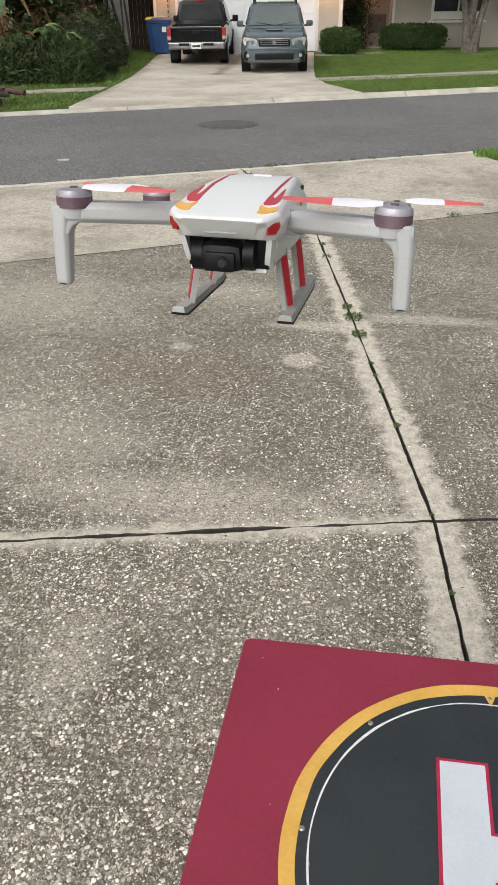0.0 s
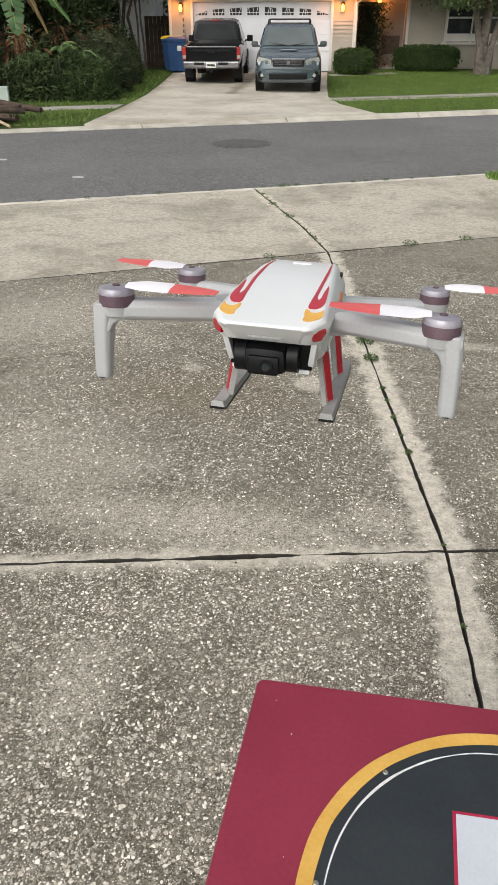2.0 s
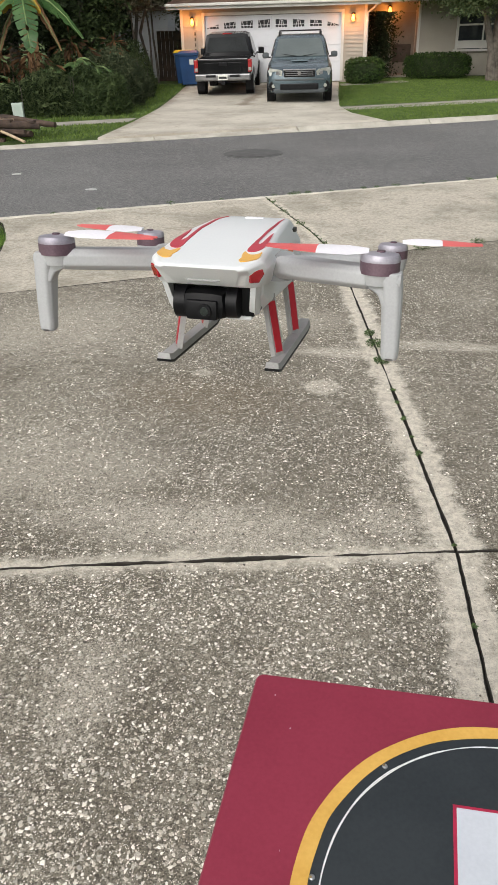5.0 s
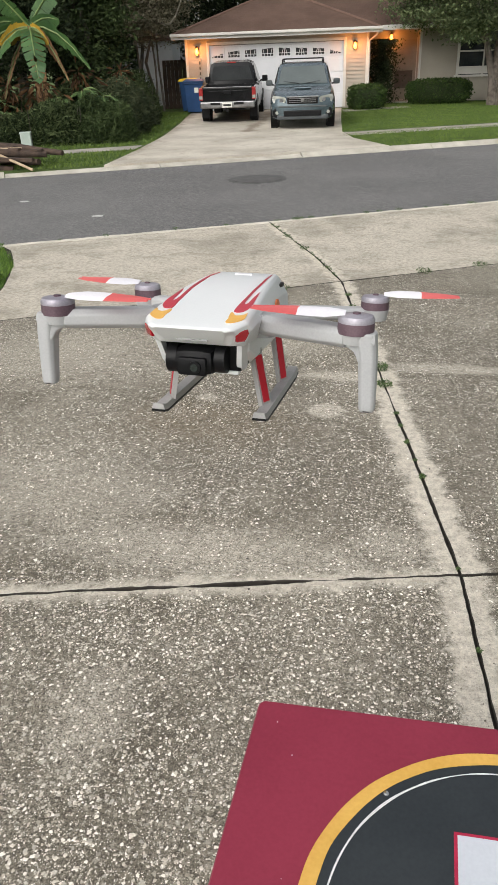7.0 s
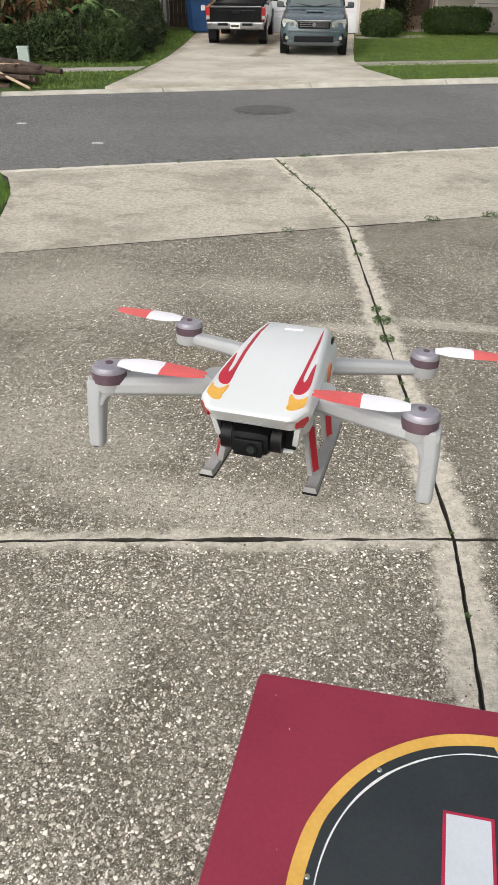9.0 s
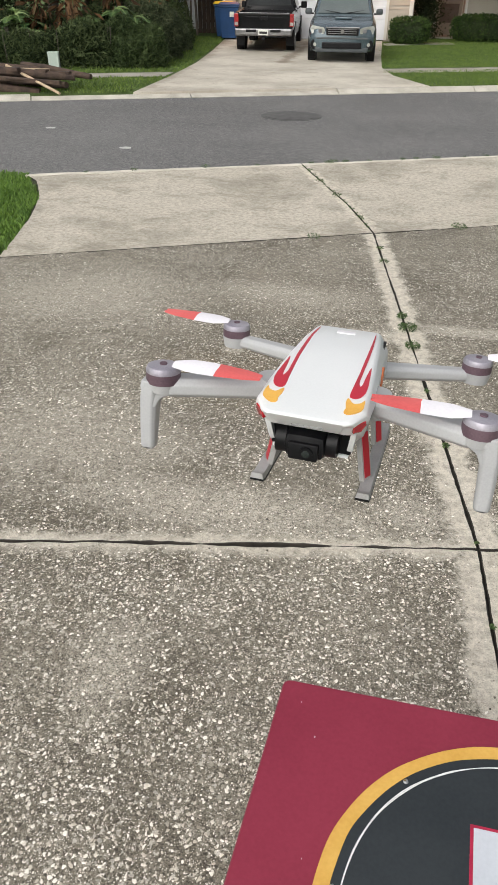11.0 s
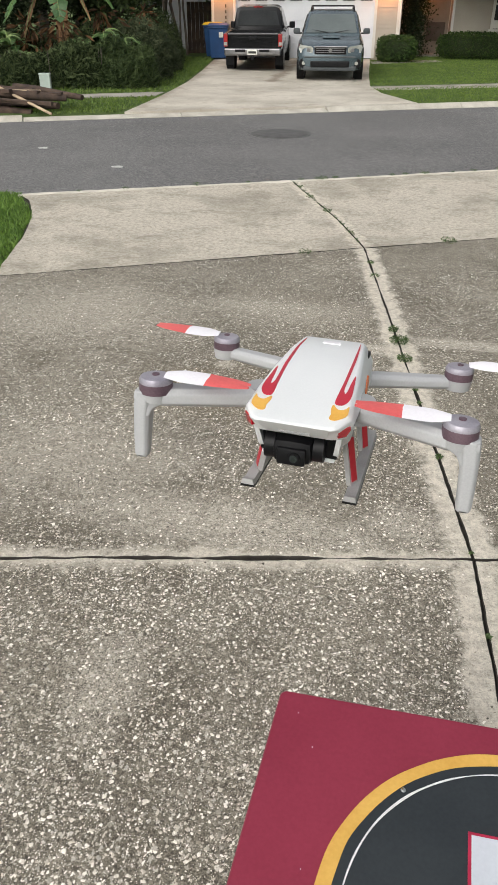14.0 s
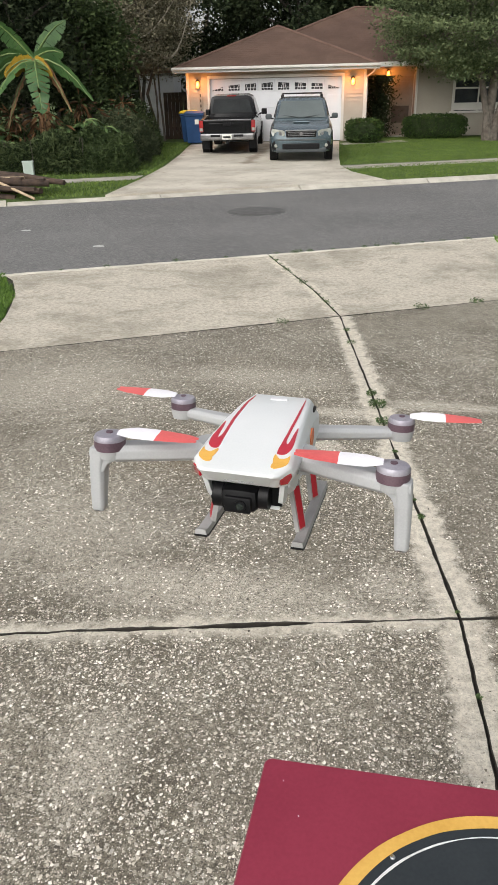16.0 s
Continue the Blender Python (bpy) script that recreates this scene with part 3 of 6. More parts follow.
def slab(outline, material, parent, top=0.0):
    bm = bmesh.new()
    o2 = inset(outline, 0.003)
    r0 = [bm.verts.new((x, y, top - 0.09)) for x, y in outline]
    r1 = [bm.verts.new((x, y, top - 0.004)) for x, y in outline]
    r2 = [bm.verts.new((x, y, top)) for x, y in o2]
    n = len(r0)
    for i in range(n):
        j = (i + 1) % n
        bm.faces.new((r0[i], r0[j], r1[j], r1[i]))
        bm.faces.new((r1[i], r1[j], r2[j], r2[i]))
    for q in bm.faces:
        q.material_index = 1
    f = bm.faces.new(r2)
    f.normal_update()
    bmesh.ops.triangulate(bm, faces=[f])
    ob = part("slab", bm, material, parent)
    ob.data.materials.append(M["soil"])
    return ob


J1 = lambda x: 2.256 + (x - 0.68) * 0.222
J2 = lambda x: 6.43 + (x + 0.11) * 0.512
GAP = 0.0048
driveway = empty("driveway")
tagged(driveway, "weathered exposed-aggregate concrete driveway in cracked slabs", "driveway", kind="structure")


def crack_between(y0, y1, side):
    pts = [(along(CRACK, y0), y0)] + [p for p in CRACK if y0 + 0.05 < p[1] < y1 - 0.05] + [(along(CRACK, y1), y1)]
    return [(x + side * GAP, y) for x, y in path(pts, 0.035, 0.0026, 11 + int(side))]


def quad_slab(jlo, jhi, side, material, seed):
    """A slab on one side of the crack, between two cross joints."""
    edge = -3.05 if side < 0 else 3.1
    ylo = -3.0 if jlo is None else jlo(0.68 if jlo is J1 else -0.11)
    yhi = jhi(0.68 if jhi is J1 else -0.11)
    g = GAP * 1.3
    mid = crack_between(ylo + (g if jlo else 0), yhi - g, side)
    lo = rough_line((edge, (jlo(edge) if jlo else -3.0) + (g if jlo else 0)), mid[0], 0.04, 0.0052, seed)
    hi = rough_line(mid[-1], (edge, jhi(edge) - g), 0.04, 0.0052, seed + 7)
    out = lo[:-1] + mid + hi[1:]
    if side > 0:
        out = out[::-1]
    return slab(out, material, driveway)


quad_slab(None, J1, -1, M["concrete"], 21)
quad_slab(None, J1, 1, M["concrete"], 22)
quad_slab(J1, J2, -1, M["concrete"], 23)
quad_slab(J1, J2, 1, M["concrete"], 24)
# apron, flaring to the street
m_l = crack_between(6.43 + GAP, 9.16, -1)
left_edge = [(-4.22, 7.70), (-3.95, 7.45), (-3.61, 6.85), (-3.40, 6.35), (-3.24, 5.88), (-3.01, 5.08), (-2.98, 4.97)]
slab(rough_line((-2.98, J2(-2.98) + GAP), m_l[0], 0.06, 0.003, 31)[:-1] + m_l + rough_line(m_l[-1], (-4.22, 7.70), 0.06, 0.006, 32)[1:-1] + path(left_edge, 0.08, 0.004, 33)[:-1], M["apron"], driveway)
m_r = crack_between(6.43 + GAP, 9.16, 1)
right_edge = [(3.1, J2(3.1) + GAP), (2.75, 8.9), (2.3, 9.5), (1.94, 9.99), (1.76, 10.37), (1.68, 10.66)]
out = rough_line(m_r[0], right_edge[0], 0.06, 0.003, 34)[:-1] + path(right_edge, 0.08, 0.004, 35) + rough_line((1.68, 10.66), m_r[-1], 0.06, 0.006, 36)[1:-1] + m_r[::-1][:-1]
slab(out, M["apron"], driveway)
# worn pale lip where the apron meets the street
for a, b, sd in (((-4.22, 7.705), m_l[-1], 37), (m_r[-1], (1.68, 10.655), 38)):
    e0 = rough_line(a, b, 0.07, 0.010, sd)
    e1 = [(x + 0.035, y - 0.080) for x, y in rough_line(a, b, 0.07, 0.016, sd + 5)]
    bm = bmesh.new()
    v0, v1, v2 = ([bm.verts.new((x, y, z)) for x, y in e] for e, z in ((e0, -0.02), (e0, 0.003), (e1, 0.004)))
    v3 = [bm.verts.new((x, y, -0.02)) for x, y in e1]
    for q in range(min(len(v0), len(v2)) - 1):
        bm.faces.new((v0[q], v0[q + 1], v1[q + 1], v1[q]))
        bm.faces.new((v1[q], v1[q + 1], v2[q + 1], v2[q]))
        bm.faces.new((v2[q], v2[q + 1], v3[q + 1], v3[q]))
    bmesh.ops.recalc_face_normals(bm, faces=bm.faces)
    part("apron_lip", bm, M["lip"], driveway)
# soil in the joints
tagged(part("soil_bed", poly([(-3.2, -3.2), (3.2, -3.2), (3.2, 9.0), (1.6, 10.6), (-1.3, 9.1), (-4.2, 7.6), (-3.1, 4.9)], -0.06, -0.022), M["soil"]), "dark soil showing in the slab joints", "soil", kind="structure")


# ---- loose chips set in the concrete ----
def chips(name, material, count, x0, x1, y0, y1, smin, smax, seed, label):
    rng = np.random.default_rng(seed)
    ys = y0 + (y1 - y0) * rng.uniform(0, 1, count) ** 1.22
    xs = np.maximum(x0 - 0.40 * ys + (x1 - x0 + 0.75 * ys) * rng.uniform(0, 1, count), -2.95)
    keep = np.ones(count, bool)
    cx = np.interp(ys, [p[1] for p in CRACK], [p[0] for p in CRACK])
    clump = np.array([noise.noise(Vector((x * 1.9, y * 1.9, seed))) for x, y in zip(xs, ys)])
    keep &= rng.uniform(-0.9, 0.7, count) < clump + 0.25
    keep &= (np.abs(xs - cx) > 0.11 + 0.05 * clump) | ((rng.uniform(0, 1, count) < 0.15) & (np.abs(xs - cx) > 0.02))
    keep &= ys < 6.38 + (xs + 0.11) * 0.512
    dj = np.abs(ys - (2.256 + (xs - 0.68) * 0.222))
    keep &= (dj > 0.055) | ((rng.uniform(0, 1, count) < 0.3) & (dj > 0.02))
    keep &= (ys < 2.256 + (xs - 0.68) * 0.222) | (rng.uniform(0, 1, count) < 0.85)
    xs, ys = xs[keep], ys[keep]
    c = len(xs)
    s = smin * (smax / smin) ** (rng.uniform(0, 1, c) ** 3.4)
    s *= np.where(ys < 2.256 + (xs - 0.68) * 0.222, 1.0, 0.95)
    ang, asp = rng.uniform(0, math.tau, c), rng.uniform(0.45, 0.95, c)
    k = 6
    th = np.linspace(0, math.tau, k, endpoint=False)[None, :] + rng.uniform(-0.35, 0.35, (c, k))
    r = s[:, None] * rng.uniform(0.65, 1.15, (c, k))
    lx, ly = r * np.cos(th), r * np.sin(th) * asp[:, None]
    ca, sa = np.cos(ang)[:, None], np.sin(ang)[:, None]
    px, py = xs[:, None] + lx * ca - ly * sa, ys[:, None] + lx * sa + ly * ca
    tx, ty = xs[:, None] + 0.62 * (lx * ca - ly * sa), ys[:, None] + 0.62 * (lx * sa + ly * ca)
    top = (s * 0.22)[:, None] * rng.uniform(0.5, 1.3, (c, k))
    v = np.zeros((c, 2 * k, 3))
    v[:, :k, 0], v[:, :k, 1], v[:, :k, 2] = px, py, -0.002
    v[:, k:, 0], v[:, k:, 1], v[:, k:, 2] = tx, ty, top
    faces = []
    for i in range(c):
        o = i * 2 * k
        faces += [(o + j, o + (j + 1) % k, o + k + (j + 1) % k, o + k + j) for j in range(k)]
        faces.append(tuple(o + k + j for j in range(k)))
    ob = raw(name, v.reshape(-1, 3).tolist(), faces, material)
    return tagged(ob, label, "aggregate", kind="stuff")


chips("shell_chips", M["pebble"], 155000, -1.0, 0.70, 0.45, 6.1, 0.0024, 0.0106, 5, "pale shell and quartz chips in the driveway concrete")
chips("stone_chips", M["pebble_grey"], 26000, -1.0, 0.70, 0.45, 4.6, 0.0028, 0.0095, 6, "grey and tan stone chips in the driveway concrete")


# ---- leaves ----
def leaf_cloud(name, points, size, material, seed, parent=None, droop=0.2, slim=0.5, flat=0.6):
    """Small folded leaves scattered round given points."""
    rng = np.random.default_rng(seed)
    p = np.asarray(points, float)
    n = len(p)
    d = rng.normal(0, 1, (n, 3))
    d[:, 2] = d[:, 2] * flat - droop
    d /= np.linalg.norm(d, axis=1)[:, None]
    u = rng.normal(0, 1, (n, 3))
    w = np.cross(d, u)
    w /= np.linalg.norm(w, axis=1)[:, None] + 1e-9
    nn = np.cross(d, w)
    s = (size * rng.uniform(0.6, 1.35, n))[:, None]
    a, c = p - d * s * 0.5, p + d * s * 0.5
    b, e = p + w * s * slim * 0.5 + nn * s * 0.10, p - w * s * slim * 0.5 + nn * s * 0.10
    v = np.stack([a, b, c, e], 1).reshape(-1, 3)
    idx = np.arange(n) * 4
    f = np.concatenate([np.stack([idx, idx + 1, idx + 2], 1), np.stack([idx, idx + 2, idx + 3], 1)])
    return raw(name, v.tolist(), f.tolist(), material, parent)


def clumps(rng, centre, radii, n_clump, per, spread, shell=0.55, flat=0.7):
    """Points in clumps through an uneven ellipsoid."""
    out = []
    for _ in range(n_clump):
        d = rng.normal(0, 1, 3)
        d /= np.linalg.norm(d)
        r = rng.uniform(shell, 1.0) * rng.uniform(0.8, 1.12)
        c = np.array(centre) + d * np.array(radii) * r
        out.append(c + rng.normal(0, spread, (per, 3)) * np.array((1, 1, flat)))
    return np.concatenate(out)


def tree(x, y, height, radius, trunk_r, material, bark, seed, label, n_clump=70, per=90, leaf=0.16, low=0.35, limbs=7, name="tree", spread=0.28, lean=0.0, slim=1.0, flat=0.7, forks=0):
    rng = np.random.default_rng(seed)
    z0 = gz(x, y) - 0.05
    t = empty(name)
    trunk_r *= slim
    tagged(t, label, "tree")
    bm = bmesh.new()
    top = height * 0.8
    pts = [(x + rng.normal(0, 0.04) * i + lean * 0.6 * (i / 6) ** 2, y + rng.normal(0, 0.04) * i, z0 + top * i / 6) for i in range(7)]
    tube(bm, pts, [trunk_r * (1.35 if i == 0 else 1 - 0.13 * i) for i in range(7)], 9)
    for i in range(limbs):
        k = rng.uniform(0.3, 0.9)
        base = Vector(pts[0]).lerp(Vector(pts[-1]), k)
        a = rng.uniform(0, math.tau)
        ln = radius * rng.uniform(0.5, 0.95)
        tip = base + Vector((math.cos(a) * ln, math.sin(a) * ln, ln * rng.uniform(0.25, 0.8)))
        midp = base.lerp(tip, 0.5) + Vector(rng.normal(0, 0.1, 3))
        tube(bm, [base, midp, tip], [trunk_r * 0.42, trunk_r * 0.26, trunk_r * 0.08], 6)
    for i in range(forks):
        a = 0.5 + 2.4 * i
        q = [Vector((x + 0.10 * math.cos(a), y - 0.12, z0)), Vector((x + 0.20 * math.cos(a), y - 0.15, z0 + 0.9)), Vector((x + 0.55 * math.cos(a), y, z0 + 2.2)), Vector((x + 1.0 * math.cos(a), y, z0 + 3.6))]
        tube(bm, q, [trunk_r * 1.1, trunk_r * 0.62, trunk_r * 0.5, trunk_r * 0.3], 8)
    part("trunk", bm, bark, t, smooth=True)
    zc = z0 + height * (low + 1) / 2
    p = clumps(rng, (x + lean, y, zc), (radius, radius, height * (1 - low) / 2), n_clump, per, spread, flat=flat)
    leaf_cloud("crown", p, leaf, material, seed + 1, t)
    return t


# ---- far driveway, paths and lawns ----
def on_ground(name, pts, material, lift=0.012, thick=0.06, step=0.9):
    """A paved sheet that follows the ground under a quadrilateral."""
    a, b, c, d = [Vector(p) for p in pts]
    nu, nv = max(2, int((b - a).length / step)), max(2, int((d - a).length / step))
    bm = bmesh.new()
    grid = []
    for j in range(nv + 1):
        row = []
        for i in range(nu + 1):
            p = a.lerp(b, i / nu).lerp(d.lerp(c, i / nu), j / nv)
            row.append(bm.verts.new((p.x, p.y, gz(p.x, p.y) + lift)))
        grid.append(row)
    for j in range(nv):
        for i in range(nu):
            bm.faces.new((grid[j][i], grid[j][i + 1], grid[j + 1][i + 1], grid[j + 1][i]))
    ring = bmesh.ops.extrude_edge_only(bm, edges=[e for e in bm.edges if e.is_boundary])
    for v in ring["geom"]:
        if isinstance(v, bmesh.types.BMVert):
            v.co.z -= thick
    return part(name, bm, material)


def lerp2(a, b, k):
    return a[0] + (b[0] - a[0]) * k, a[1] + (b[1] - a[1]) * k


far_drive = empty("far_driveway")
tagged(far_drive, "pale concrete driveway of the house across the street", "driveway", kind="structure")
dl = [(-5.55, 14.45), (-5.72, 17.0), (-6.05, 20.2), (-6.55, 23.5), (-7.35, 28.0)]
dr = [(0.05, 17.30), (-0.85, 19.0), (-1.25, 20.6), (-1.52, 23.5), (-1.95, 28.9)]
for (p0, p1), (q0, q1) in zip(zip(dl, dl[1:]), zip(dr, dr[1:])):
    q = [p0, q0, lerp2(q1, q0, 0.006), lerp2(p1, p0, 0.006)]
    ob = on_ground("slab", q, M["drive2"], 0.022)
    ob.parent = far_drive
tagged(on_ground("pavement_1", [(-14, 12.9), (-5.9, 17.25), (-5.95, 18.05), (-14.4, 13.7)], M["walkpath"], 0.012), "narrow concrete footpath beside the planting", "footpath", kind="structure")
tagged(on_ground("pavement_2", [(-0.95, 19.75), (9.0, 24.6), (8.6, 25.4), (-1.2, 20.5)], M["walkpath"], 0.012), "narrow concrete footpath across the lawn", "footpath", kind="structure")
tagged(on_ground("pavement_3", [(-1.75, 27.2), (0.55, 28.6), (0.3, 29.2), (-1.85, 28.0)], M["walkpath"], 0.016), "short concrete path to the front door", "footpath", kind="structure")


def grass(name, test, x0, x1, y0, y1, count, h, seed, label, wide=0.006, blade="grass"):
    rng = np.random.default_rng(seed)
    xs, ys = rng.uniform(x0, x1, count), rng.uniform(y0, y1, count)
    keep = np.array([test(x, y) for x, y in zip(xs, ys)])
    xs, ys = xs[keep], ys[keep]
    n = len(xs)
    zs = np.array([gz(x, y) for x, y in zip(xs, ys)])
    hh = h * rng.uniform(0.45, 1.2, n)
    a = rng.uniform(0, math.tau, n)
    b = rng.uniform(0, math.tau, n)
    lean = hh * rng.uniform(0.1, 0.8, n)
    w = wide * rng.uniform(0.6, 1.4, n)
    v = np.zeros((n, 4, 3))
    v[:, 0] = np.stack([xs - np.cos(a) * w, ys - np.sin(a) * w, zs], 1)
    v[:, 1] = np.stack([xs + np.cos(a) * w, ys + np.sin(a) * w, zs], 1)
    mx, my = xs + np.cos(b) * lean * 0.35, ys + np.sin(b) * lean * 0.35
    v[:, 2] = np.stack([mx + np.cos(a) * w * 0.7, my + np.sin(a) * w * 0.7, zs + hh * 0.6], 1)
    v[:, 3] = np.stack([xs + np.cos(b) * lean, ys + np.sin(b) * lean, zs + hh], 1)
    i = np.arange(n) * 4
    f = np.concatenate([np.stack([i, i + 1, i + 2], 1), np.stack([i, i + 2, i + 3], 1)])
    return tagged(raw(name, v.reshape(-1, 3).tolist(), f.tolist(), M[blade]), label, "grass", kind="stuff")


def left_of_apron(x, y):
    e = [(-4.22, 7.75), (-3.61, 6.85), (-3.24, 5.88), (-3.01, 5.08), (-3.0, 3.0)]
    for (x1, y1), (x0, y0) in zip(e, e[1:]):
        if y0 <= y <= y1:
            lim = x0 + (x1 - x0) * (y - y0) / (y1 - y0)
            return x < lim + 0.03 * noise.noise(Vector((x * 9, y * 9, 0)))
    return across(x, y) < -0.05 and x < -4.2


grass("grass", left_of_apron, -5.4, -2.9, 4.0, 8.0, 60000, 0.065, 41, "lush green grass beside the apron", blade="grass_lush")
grass("grass", lambda x, y: across(x, y) < -0.05 and x > 1.7 and (y > 10.4 or x > 1.95 + (10.0 - y) * 1.0), 1.65, 4.5, 8.6, 12.2, 18000, 0.10, 42, "green grass at the corner of the apron", blade="grass_lush")
grass("grass", lambda x, y: across(x, y) > KERB_B + 0.3 and x > -0.80 + (18.95 - y) * 0.53 and x > -1.2 - (y - 20) * 0.1 and not (0.5 < (y - 20.1) - (x + 1) * 0.485 + 0.5 < 1.3), -1.9, 7.5, 17.5, 31, 80000, 0.032, 43, "mown green lawn before the house", 0.012)
grass("grass", lambda x, y: across(x, y) > KERB_B + 0.3 and x < -5.7 - max(0, y - 17.5) * 0.16 and not -0.05 < y - 12.9 - (x + 14) * 0.537 < 0.95, -9.5, -5.6, 14.0, 28, 26000, 0.05, 44, "rough grass verge beside the far driveway", 0.012)


def in_crack_weed(x, y, r, seed, n=26, leaf=0.014):
    n = int(n * 3.6)
    rng = np.random.default_rng(seed)
    ang, rad = rng.uniform(0, math.tau, n), r * np.sqrt(rng.uniform(0, 1, n))
    p = np.stack([x + np.cos(ang) * rad * 0.8, y + np.sin(ang) * rad, 0.004 + rng.uniform(0, 0.5, n) * r * 0.6], 1)
    ob = empty("weed")
    leaf_cloud("foliage", p, leaf, M["leaf_weed"], seed, ob, 0.05, 0.62, 0.35)
    return tagged(ob, "small green weed growing from a slab joint", "weed", "weeds in the joints")


for i, (x, y, r, n) in enumerate(((0.335, 4.09, 0.06, 55), (0.285, 4.36, 0.075, 80), (0.245, 4.55, 0.05, 30), (0.545, 2.99, 0.022, 16), (0.44, 3.53, 0.018, 10), (0.475, 3.34, 0.02, 12),
                                  (0.41, 3.68, 0.018, 10), (0.51, 3.15, 0.014, 8), (0.03, 5.65, 0.05, 20), (-0.03, 6.0, 0.04, 16), (-0.3, 6.92, 0.05, 16), (-0.62, 7.68, 0.06, 26), (-0.9, 8.3, 0.06, 20), (-1.1, 8.8, 0.05, 16),
                                  (0.62, 6.80, 0.09, 40), (1.15, 7.08, 0.09, 40), (-0.62, 6.17, 0.07, 24), (-0.95, 9.3, 0.07, 26), (-0.75, 9.42, 0.06, 22), (0.1, 9.85, 0.05, 16), (0.672, 2.29, 0.012, 6), (0.715, 1.85, 0.012, 8))):
    in_crack_weed(x, y, r, 100 + i, n)
for i, a_ in enumerate((-2.6, -2.05, -1.2, -0.55, 0.12, 0.42, 0.9, 1.35, 1.8, 2.2, 2.5, 2.9)):
    x, y = street(a_, -0.02)
    in_crack_weed(x, y, 0.035 + 0.02 * (i % 3), 160 + i, 10 + 5 * (i % 3))
for i in range(22):
    y = 6.6 + 2.5 * ((i * 0.618) % 1.0)
    in_crack_weed(along(CRACK, y) + 0.004 * (i % 3 - 1), y, 0.016 + 0.006 * (i % 3), 180 + i, 7 + i % 4, 0.012)
bm = bmesh.new()
tube(bm, [(1.02, 3.52, 0.004), (1.12, 3.50, 0.010), (1.26, 3.44, 0.004)], [0.002, 0.0025, 0.0015], 5)
tagged(part("twig", bm, M["deadwood"]), "thin brown pine twig lying on the concrete", "twig")


# ---- the house across the street ----
HM = pose(-4.3, 28.4, 0.30, 0, 0, 7)
house = empty("house", HM)
tagged(house, "single-storey house with beige siding, brown hip roof and lit lamps", "house")


def H(name, bm, material, parent=None, label="", smooth=False):
    return part(name, bm, material, parent or house, label, smooth)


def siding(x0, x1, y, z0, z1, pitch=0.125):
    """Lapped boards facing the street."""
    n = int((z1 - z0) / pitch)
    for i in range(n + 1):
        a, b = z0 + i * pitch, min(z0 + (i + 1) * pitch, z1)
        if b - a < 0.02:
            continue
        bm = bmesh.new()
        loft(bm, [[(x, y - 0.024, a), (x, y + 0.01, a), (x, y + 0.01, b), (x, y - 0.004, b)] for x in (x0, x1)])
        H("siding_board", bm, M["siding"])


WT = 2.42
H("wall", B((-2.765, 0.12, WT / 2 - 0.2), (0.77, 0.2, WT + 0.4)), M["siding"])
H("wall", B((2.825, 0.12, WT / 2 - 0.2), (0.81, 0.2, WT + 0.4)), M["siding"])
H("wall", B((0.03, 0.12, 2.26), (4.82, 0.2, 0.34)), M["siding"])
H("wall", B((-3.05, 3.3, WT / 2 - 0.2), (0.2, 6.14, WT + 0.4)), M["siding"])
H("wall", B((3.13, 1.7, WT / 2 - 0.2), (0.2, 2.94, WT + 0.4)), M["siding"])
siding(-3.15, -2.42, 0.016, 0.02, WT)
siding(2.48, 3.23, 0.016, 0.02, WT)
siding(-2.38, 2.44, 0.016, 2.17, WT)
for x in (-3.16, 3.24):
    H("corner_trim", B((x, 0.02, WT / 2), (0.09, 0.09, WT)), M["trimwhite"])

gd = H("garage_door", B((0.03, 0.10, 1.03), (4.80, 0.05, 2.10)), M["garage_door"], label="white panelled garage door with sunburst windows")
for r in range(4):
    for c in range(8):
        x, z = 0.03 - 2.10 + c * 0.60, 0.26 + r * 0.525
        if r < 3:
            H("panel", B((x, 0.070, z), (0.50, 0.02, 0.38), None, 0.008), M["garage_door"], gd)
        else:
            H("panel", B((x, 0.070, z), (0.52, 0.02, 0.38), None, 0.008), M["garage_door"], gd)
            # one light of the arched row: its top follows the arch
            k = abs(c - 3.5)
            hh = (0.25, 0.23, 0.20, 0.13)[int(k)]
            bm = bmesh.new()
            s = 1 if c > 3.5 else -1
            w = 0.20
            tl = hh if k < 3 else (0.02 if s < 0 else hh)
            tr = hh if k < 3 else (0.02 if s > 0 else hh)
            if k < 3:
                tl, tr = (hh - 0.03, hh) if s < 0 else (hh, hh - 0.03)
            loft(bm, [[(x - w, y, z - 0.14), (x + w, y, z - 0.14), (x + w, y, z - 0.14 + tr), (x - w, y, z - 0.14 + tl)] for y in (0.052, 0.066)])
            lite = H("pane", bm, M["dark_glass"], gd)
            for q in range(1, 4):
                ax = x - w + 2 * w * q / 4
                top = tl + (tr - tl) * q / 4
                lean = -0.06 * s * (q - 2)
                H("muntin", tube(bmesh.new(), [(ax, 0.048, z - 0.14), (ax + lean, 0.048, z - 0.14 + top * 0.96)], [0.010, 0.010], 4), M["garage_door"], gd)
            H("muntin", B((x, 0.048, z - 0.06), (2 * w, 0.014, 0.018)), M["garage_door"], gd)
for x in (-2.40, 2.46):
    H("door_casing", B((x, 0.02, 1.05), (0.09, 0.08, 2.12)), M["trimwhite"])
H("door_casing", B((0.03, 0.02, 2.14), (4.95, 0.08, 0.09)), M["trimwhite"])


def slopes(name, planes):
    roof = H(name, planes, M["shingle"], label="brown asphalt shingle roof")
    return roof


